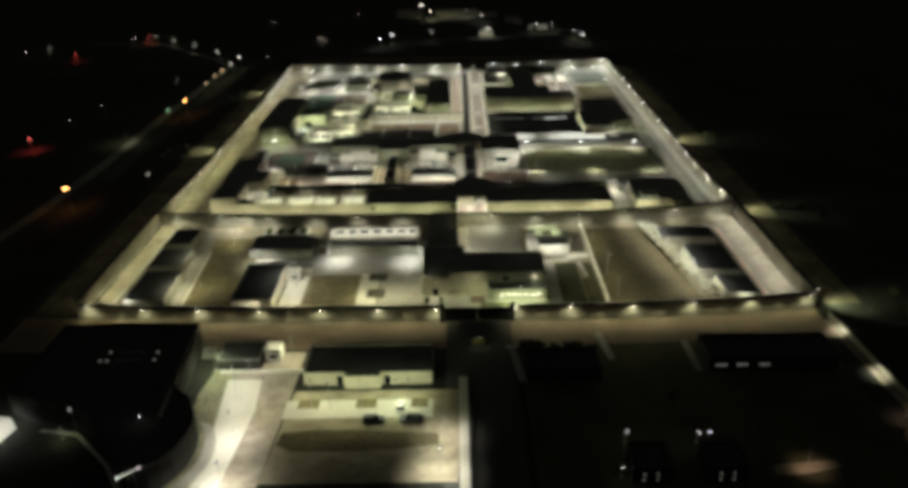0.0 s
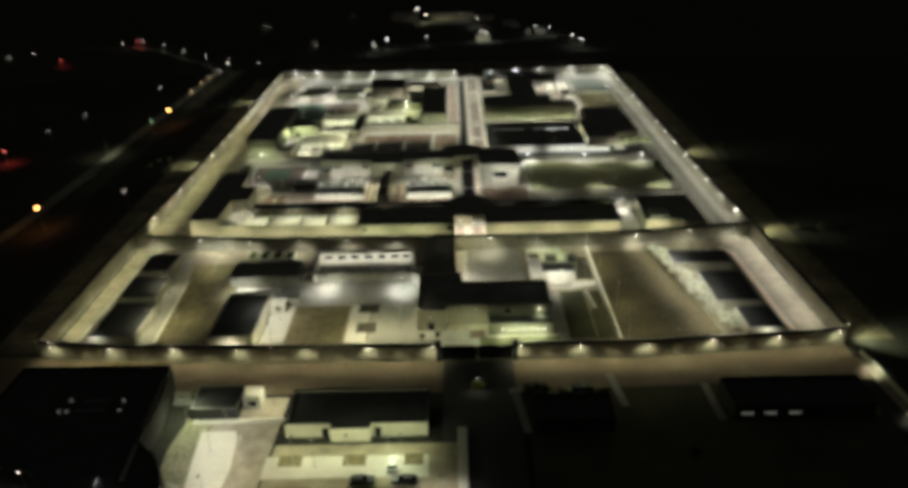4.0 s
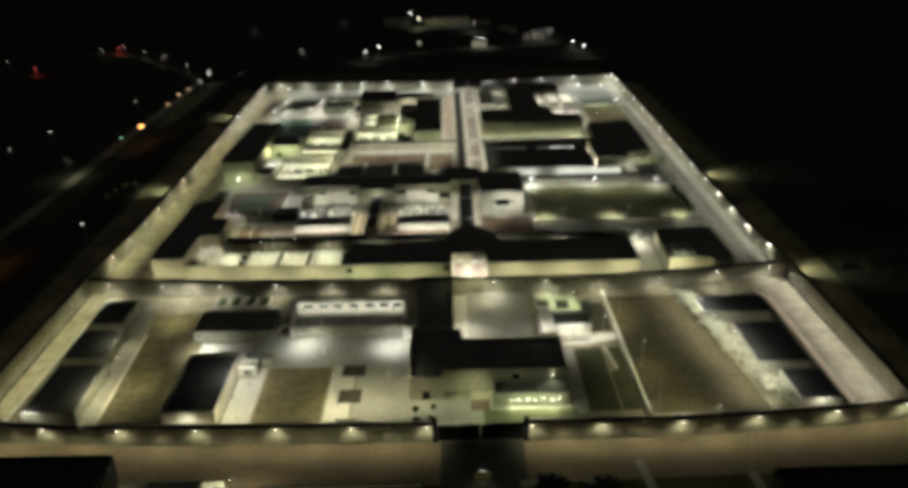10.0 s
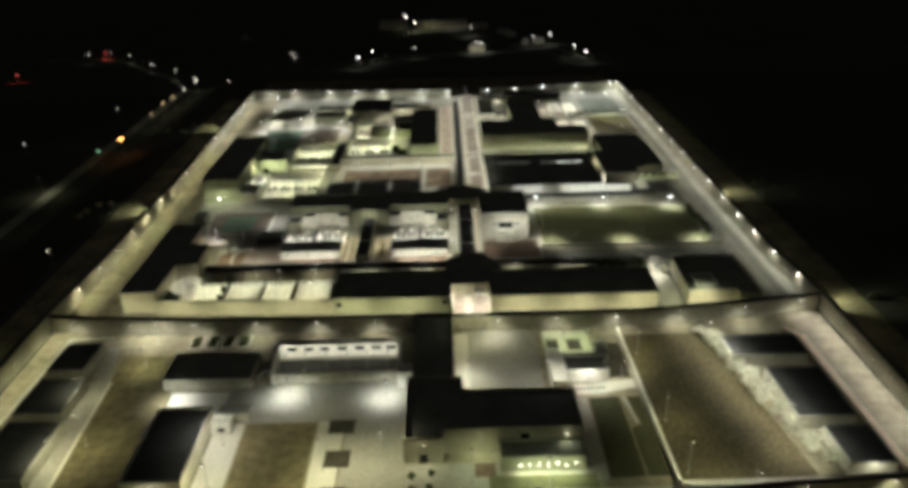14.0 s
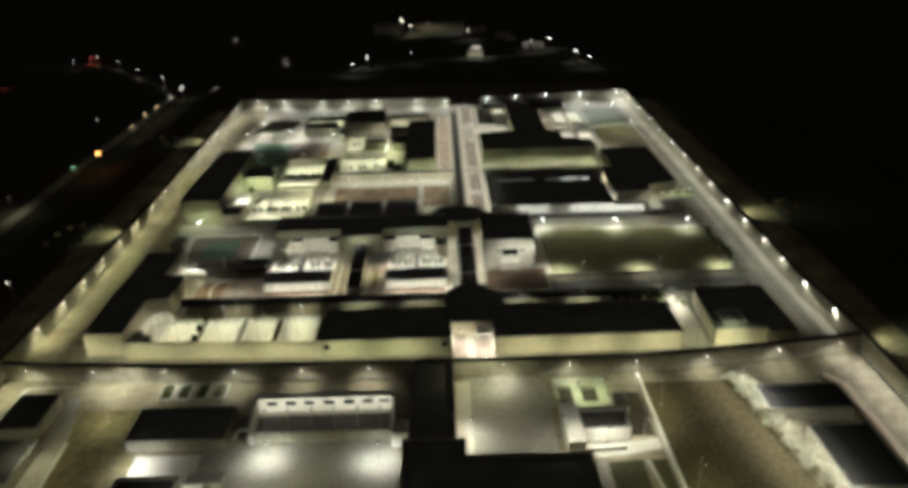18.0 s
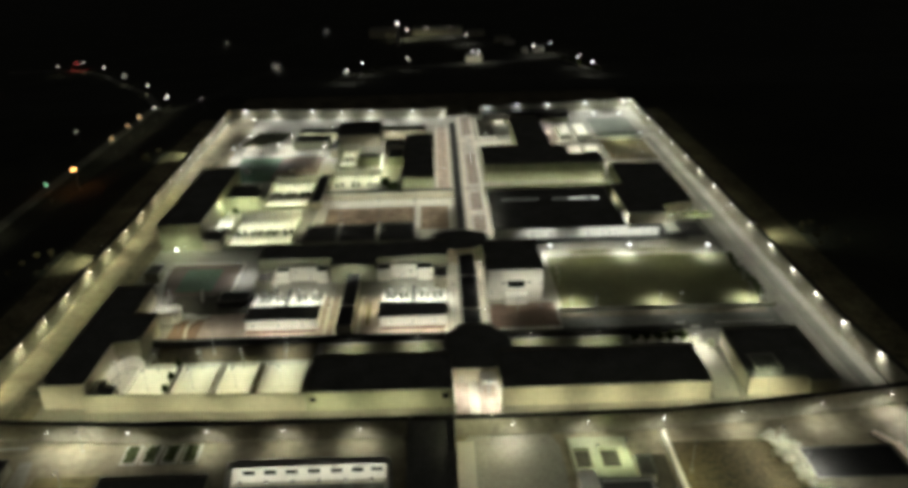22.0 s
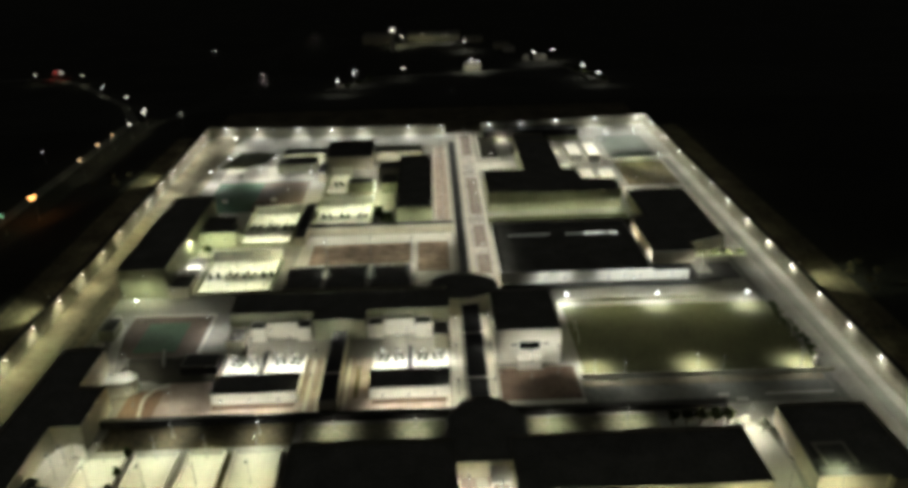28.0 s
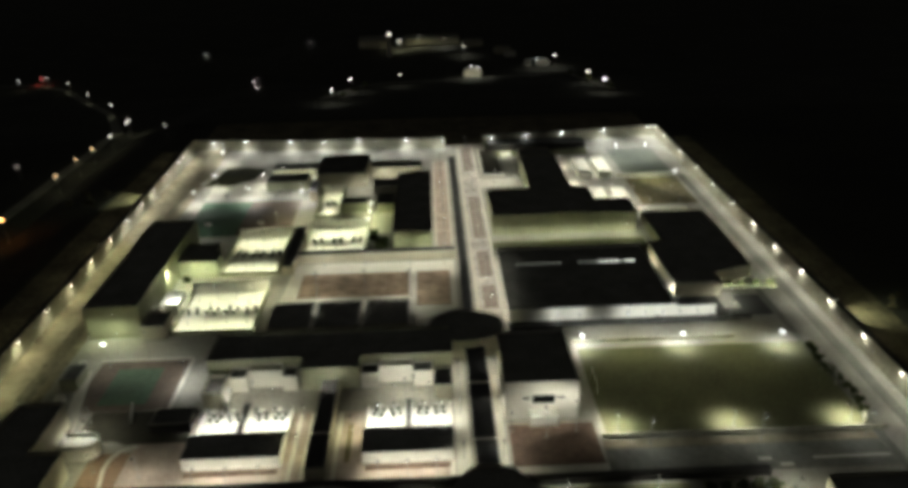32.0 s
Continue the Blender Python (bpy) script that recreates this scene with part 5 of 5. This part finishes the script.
slab("hall_walk", [(58.8, 189), (76, 189), (76, 200.6), (60, 200.6)], 0.1, PALE, "pale walk between the dark hall and the plot")
post_lamp(63, 196, 5, 520, WHITE)
post_lamp(72, 195, 5, 380, WHITE)
far_gate = building("far_gate_range", rect(18, 56, 263.5, 269.8), 2.2, UNLITWALL, "low dark range inside the far wall", "building", roof=BLACKROOF)
slab("north_gate_bed", rect(17, 56, 256, 265.2), 0.1, GRASS, "dark green strip inside the far wall", "lawn", "stuff")

# ---------------------------------------------------------------- central avenue
slab("avenue", rect(6.2, 13, 130, 272), 0.1, AVENUE, "pale paved avenue beside the covered walk")
for x in (6.3, 12.2):
    slab("avenue_edge", rect(x, x + 0.7, 131, 270), 0.14, KERB, "pale edge strip along the avenue")
for x in (-3.1, 1.4):
    slab("strip_edge", rect(x, x + 0.6, 170.5, 252.5), 0.14, KERB, "pale edge strip along the reddish paving")
for i, (y0, y1) in enumerate(((138, 150), (155, 171), (180, 214), (240, 268))):
    slab("avenue_bed", rect(8.2, 11.6, y0, y1), 0.16, BEDGREY, "planted bed along the avenue", "bed", "stuff")
for i in range(14):
    post_lamp(9.6, 135 + 10 * i, 6, 800, WHITE)
slab("red_strip", rect(-3.2, 2.1, 170, 253), 0.1, PINK, "reddish paved strip", "paving")
for i in range(9):
    post_lamp(-0.4, 172 + 10 * i, 6, 680, WHITE)

# plaza behind the cross block
slab("north_plaza", [(-42, 139), (-9, 132.5), (1.8, 139), (1.8, 166), (-41, 166)], 0.09, PALE, "pale plaza behind the cross block")
for x0, x1 in ((-38, -10.2), (-8.2, 0.4)):
    slab("plaza_bed", rect(x0, x1, 146.2 if x0 < -20 else 140.5, 159.6), 0.13, PLAZABED, "brown bare bed in the plaza", "bed", "stuff")
for x in (-33, -22, -10, -1):
    post_lamp(x, 164, 6, 900, WHITE)
for x in (-33, -10):
    post_lamp(x, 147, 7, 1300, WHITE)
building("covered_walk", rect(-40.4, 2.2, 167, 169.6), 2.5, PLASTER, "narrow covered walk with a dark roof along the plaza", "walkway", parapet=0.05, roof=UNLITROOF)
for x0, x1 in ((-41, -32), (-30.6, -21), (-19.6, -9.8)):
    building("cell_unit", rect(x0, x1, 125.2, 137), 3.8, PLASTER, "small dark-roofed unit in a row", "building", parapet=0.1, group="units in a row")
# the high narrow lamps here are added to whiten the walls
for x in (-31.3, -20.1, -9.2):
    free_wall("unit_wall", (x, 124.6), (x, 137.2), 4.1, WHITEP, "thick white dividing wall between the units", 1.1)
    post_lamp(x, 139.4, 11, 850, WHITE, angle=24, aim=42)

# ---------------------------------------------------------------- north-west blocks
building("long_west_block", rect(-82.5, -70.6, 130.5, 181.5), 7.6, GREENP, "tall long block with dark roof and pale green end wall", "building")
building("west_wing", [(-70.3, 160), (-60.2, 160), (-60.2, 166), (-62, 166), (-62, 172), (-70.3, 172)], 4.4, GREENP, "low wing with a dark roof and pale green front", "building")
building("white_store", rect(-69.4, -65, 140, 147.6), 2.4, WHITEP, "small bright white store", "building", roof=WHITEP, cap=WHITEP)
building("white_store", rect(-70.3, -68, 137, 139.7), 2.4, WHITEP, "small bright white store", "building", roof=WHITEP, cap=WHITEP)
tree(-66.4, 153.6, 4.2, 1.3, 660)
post_lamp(-65.6, 143, 5, 900, COOL)
for x, y in ((-66, 155.5), (-61.5, 154)):
    post_lamp(x, y, 5, 750, GREEN, face=180, aim=25)
post_lamp(-69, 152, 6, 1100, GREEN, face=-90, aim=25)
wall_lamp(-76, 130.42, 6.5, 0, 900, GREEN, 40, 0.2)
for x in (-80, -74):
    post_lamp(x, 124.6, 4, 230, GREEN, angle=140, face=180, aim=50)
building("covered_walk", rect(-43.6, -40.6, 160, 187), 2.6, PLASTER, "covered walk with a dark roof", "walkway", parapet=0.05, roof=UNLITROOF)
building("patio_block", rect(-70.2, -65, 129.4, 136.4), 3.0, PLASTER, "low block with a dark roof", "building")
for x0, x1, y0, y1, pw in ((-64.2, -45.6, 130.8, 151.4, 2600), (-59.6, -45, 161, 186, 2300), (-39.6, -22.8, 171, 191.6, 2700), (-39.6, -32.6, 200, 222, 1900)):
    slab("bright_patio", rect(x0, x1, y0, y1), 0.1, PALE, "brightly lit pale patio", "yard")
    box4 = rect(x0 - 0.2, x1 + 0.2, y0 - 0.2, y1 + 0.2)
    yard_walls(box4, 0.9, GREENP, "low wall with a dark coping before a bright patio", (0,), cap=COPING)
    yard_walls(box4, 1.6, GREENP, "pale green walls beside a bright patio", (1, 3), cap=GREENP)
    yard_walls(box4, 2.8, WHITEP, "white back wall of a bright patio", (2,))
    n = 4 if x1 - x0 > 18 else 3 if x1 - x0 > 10 else 1
    for i in range(n):
        xx = x0 + (x1 - x0) * (i + 0.5) / n
        post_lamp(xx, y1 - 4.6, 4.6, int(pw * 0.40 * 3.4 / max(n, 2.2)), YARD, angle=125)
        post_lamp(xx, y0 + 4.6, 4.0, int(pw * 0.30 * 3.4 / max(n, 2.2)), YARD, angle=125)
        parasol(xx, y0 + (y1 - y0) * 0.5, size=1.35)
slab("yellow_strip", rect(-31.5, -16, 186, 214), 0.08, PLASTER, "yellowish lit yard", "yard")
for y in (188.5, 195, 201.5):
    post_lamp(-22.6, y, 4.5, 700, GREEN, 0.6, open_lens=True)
for x, y in ((-52, 157), (-45, 150), (-50, 192), (-44.5, 200)):
    post_lamp(x, y, 6, 1100, WARM)
hedge(rect(-20, -16.5, 173, 179), 1.8, 21)
hedge(rect(-22, -19.6, 181, 186), 1.6, 22)
building("tower_block", rect(-14.6, -4, 172.5, 223.5), 5.8, GREENP, "long block with a dark roof and a pale green end wall", "building")
for x in (-13, -6):
    post_lamp(x, 168.9, 5, 170, GREEN, face=180, aim=30)
slab("sports_court_green", rect(-78, -62.4, 188, 216), 0.1, COURTGREEN, "green painted half of the twin sports courts", "court")
slab("sports_court_brown", rect(-62.3, -46.5, 188, 216), 0.1, COURTBROWN, "brown half of the twin sports courts", "court")
for cx in (-70, -54.5):
    for cy, tn in ((189.2, 0), (214.8, 180)):
        hp = thing("basketball_hoop", "basketball board on a steel post", "hoop", "hoops")
        part("post", cyl(0.08, 0.08, 0, 3.2, 8), METAL, hp)
        part("board", box(-0.9, 0.9, 0.5, 0.55, 2.7, 3.75), WHITEP, hp)
        part("arm", box(-0.05, 0.05, 0, 0.496, 3.0, 3.1), METAL, hp)
        hp.matrix_basis = pose(cx, cy, 0.1, 0, 0, tn)
for x, y in ((-79, 187), (-79, 217.5), (-46, 217.5), (-62, 218)):
    post_lamp(x, y, 6, 1500, COOL, 0.5)
slab("court_strip", rect(-79, -46, 219, 236), 0.09, PALE, "pale strip behind the courts")
for x, y in ((-80.5, 215.5), (-63.6, 217.6), (-45.6, 213.2)):
    post_lamp(x, y, 5, 900, WHITE, 0.5, open_lens=True)
slab("north_west_green", [(-83, 233.6), (-73, 232.6), (-66.4, 239), (-64.4, 250), (-72, 253), (-78.6, 252), (-80, 243)], 0.11, DARKGRASS, "dark green plot", "lawn", "stuff")

slab("pale_corner", [(-84.5, 235), (-83.2, 234.2), (-80.4, 243), (-79.2, 251.6), (-82, 251)], 0.13, PALE, "pale paved corner beside the plot")
slab("pale_corner", [(-66, 237.6), (-62, 236), (-60.4, 250), (-64, 250)], 0.13, PALE, "pale paved strip between the plots")
building("corner_store", rect(-43.6, -41, 215, 225.5), 3.4, PLASTER, "small store with a dark flat roof", "store", parapet=0.05, roof=SLATE)
building("north_west_wing", rect(-59.4, -45.6, 225.6, 234), 3.4, GREENP, "low wing with a dark flat roof", "building", parapet=0.1, roof=SLATE)
for x0, x1, y0, y1 in ((-59.6, -53, 235.2, 241), (-49, -43.2, 235.2, 241)):
    slab("pale_court", rect(x0, x1, y0, y1), 0.12, PALE, "small pale lit court", "yard")
building("dark_gallery", rect(-32, -24, 203.4, 208), 3.2, GREENP, "low gallery with a dark roof", "building", parapet=0.1, roof=SLATE)
building("dark_gallery", rect(-20.6, -15.6, 202, 211), 3.4, GREENP, "low gallery with a dark roof", "building", parapet=0.1, roof=SLATE)
for x, y in ((-77.5, 231), (-61, 231), (-81.2, 257.8)):
    post_lamp(x, y, 5, 1300, WHITE, 0.5, open_lens=True)
building("north_west_block", rect(-42.6, -25.6, 227, 248), 4.8, PLASTER, "square block with a dark flat roof and a cream front", "building", roof=SLATE)
building("north_west_annex", rect(-60, -43, 241.4, 249), 2.2, GREENP, "low annex with a dark flat roof", "building", roof=SLATE, parapet=0.1)
building("north_mid_block", rect(-24.6, -7, 235.4, 241.4), 4.0, PLASTER, "low block with a dark roof", "building")
building("link_block", rect(-22.5, -15.2, 216, 224), 3.6, WHITEP, "small block with a dark roof", "building")
for x, y in ((-56, 239.6), (-46, 239.6), (-20, 233.5), (-12, 233.5), (-27, 224)):
    post_lamp(x, y, 5, 700, WHITE)

# ---------------------------------------------------------------- the country outside: road and far lights
road = [(-156, -60), (-154, 40), (-150, 85), (-149, 140), (-149.5, 212), (-148, 300), (-150, 335), (-182, 410), (-216, 462), (-250, 512), (-285, 540), (-330, 535)]


def country_road(name, line, w, label):
    rb = thing(name, label, "road", kind="structure")
    for a, b in zip(line, line[1:]):
        n = max(1, int((Vector(b) - Vector(a)).length / 12))
        for k in range(n):
            p, q = Vector(a).lerp(Vector(b), k / n), Vector(a).lerp(Vector(b), (k + 1) / n)
            u = (q - p).normalized()
            sd = Vector((-u.y, u.x)) * w / 2
            bm = bmesh.new()
            vs = []
            for c in (p - sd, q - sd, q + sd, p + sd):
                vs.append((c.x, c.y, ground_z(c.x, c.y)))
            lo = [bm.verts.new((x, y, z - 0.2)) for x, y, z in vs]
            hi = [bm.verts.new((x, y, z + 0.25)) for x, y, z in vs]
            bm.faces.new(hi)
            for i in range(4):
                bm.faces.new((lo[i], lo[(i + 1) % 4], hi[(i + 1) % 4], hi[i]))
            part("carriageway", bm, GREYLANE, rb)
    return rb


def far_lamp(x, y, h, power, color, size, label="street lamp on a steel pole", group="street lamps", glow=None):
    return post_lamp(x, y, h, power, color, size, label=label, group=group, open_lens=True, z=ground_z(x, y), glow=glow)


SOFTGLOW = material("weak_lamp_glass", (1.0, 0.95, 0.8), emit=3.4)
GREENGLOW = material("weak_green_glass", (0.45, 1.0, 0.55), emit=2.5)
AMBER = material("weak_amber_glass", (1.0, 0.68, 0.36), emit=2.6)
# lamp added for the lit stretch of road, none is known here
post_lamp(-151.5, 160, 7, 600, WARM, label="street lamp on a steel pole", group="street lamps", z=ground_z(-151.5, 160))
country_road("road_west", road, 4.6, "country road past the compound")
for x, y in ((-140.1, 77.6), (-137.0, 203.4)):
    far_lamp(x, y, 8.6, 380, ORANGE, 1.15, "street lamp with an orange sodium head")
for x, y in ((-140, 249), (-140.8, 269), (-140, 283), (-139, 301), (-139.5, 322), (-143, 334)):
    far_lamp(x, y, 7, 260, WARM, 0.7, glow=AMBER if 195 < y < 290 else SOFTGLOW)
far_lamp(-141.9, 191, 7, 60, GREEN, 0.6, "street lamp with a greenish head", glow=GREENGLOW)
for x, y in ((-176.5, 400), (-213, 460), (-244, 503), (-270, 530), (-284, 520)):
    far_lamp(x, y, 7, 120, WARM, 0.7, glow=SOFTGLOW)
for x, y in ((-193, 155), (-299, 435), (-279, 540)):
    sg = thing("signal_mast", "slim mast with a red warning light", "mast", "masts", at=(x, y, ground_z(x, y)))
    part("pole", cyl(0.12, 0.08, 0, 5, 8), METAL, sg)
    part("red_light", cyl(0.5, 0.4, 5.004, 5.6, 10), REDGLOW, sg, "glowing red light")
    spot("lamp_light", sg, (0.9, -0.9, 4.6), 900, (1.0, 0.10, 0.08), 150)
for x, y in ((-184, 215), (-189, 188), (-164, 269.5), (-113.1, 84.5), (-117, 306), (-356, 469), (-343, 482), (-101, 418), (-108, 447), (-180, 611), (-96, 610)):
    far_lamp(x, y, 5, 0, WHITE, 0.4 if y < 330 else 0.65, "small far lamp on a pole", "far lamps", SOFTGLOW)

# far hamlet on a ring road
country_road("road_far", [(-62, 395), (-47, 440), (-28, 455), (20, 462), (60, 470), (86, 480), (92, 440), (98, 400)], 4, "pale ring road of the far hamlet")
for x, y in ((-53.5, 375), (-48, 417), (23, 466), (27, 462), (67.4, 493), (81, 497), (88.5, 424), (90, 386)):
    far_lamp(x, y, 8, 800, WHITE, 0.8, "lamp post in the far hamlet", "far lamps")
far_lamp(-20, 437, 8, 300, WHITE, 0.8, "lamp post in the far hamlet", "far lamps", SOFTGLOW)
for x0, x1, y0, y1, h in ((-58, -34, 606, 624, 6), (-22, 22, 618, 634, 5), (24, 40, 600, 610, 4), (19, 30, 470, 478, 4), (46, 58, 560, 568, 4)):
    fh = building("far_house", rect(x0, x1, y0, y1), h, PLASTER, "pale flat-roofed house of the far hamlet", "house", group="far houses")
    fh.location.z = ground_z((x0 + x1) / 2, y0) - 0.3
mast = thing("water_tower", "far slim tower with a lamp on top", "tower", at=(-31.6, 561, ground_z(-31.6, 561)))
part("shaft", cyl(1.6, 1.3, 0, 13, 12), WHITEP, mast)
part("tank", cyl(2.0, 2.0, 13.004, 16, 12), WHITEP, mast)
part("lamp", cyl(0.8, 0.6, 16.004, 17, 10), SOFTGLOW, mast, "glowing lamp")
far_lamp(-25, 591, 8, 3500, WARM, 1.0, "lamp post in the far hamlet", "far lamps")
far_lamp(-10, 606, 8, 2500, WARM, 0.6, "lamp post in the far hamlet", "far lamps", SOFTGLOW)
far_lamp(23, 556, 8, 1500, WHITE, 1.0, "lamp post in the far hamlet", "far lamps", SOFTGLOW)
far_lamp(10, 600, 8, 2500, WHITE, 0.6, "lamp post in the far hamlet", "far lamps", SOFTGLOW)

for x0, x1, y0, y1 in ((62, 66, 505, 509), (70, 78, 506, 510), (52, 60, 545, 551)):
    fh = building("far_house", rect(x0, x1, y0, y1), 3.5, WHITEP, "small pale house of the far hamlet", "house", roof=CONCRETE, group="far houses")
    fh.location.z = ground_z((x0 + x1) / 2, y0) - 0.3
for i, (x, y) in enumerate(((84, 455), (87, 440), (90, 428), (92, 414), (93.5, 402), (95, 392), (-50, 392), (-45, 408), (-40, 425))):
    tr = tree(x, y, 5.0, 2.6, 500 + i, "roadside_tree", "roadside tree of the far hamlet")
    tr.location.z = ground_z(x, y)
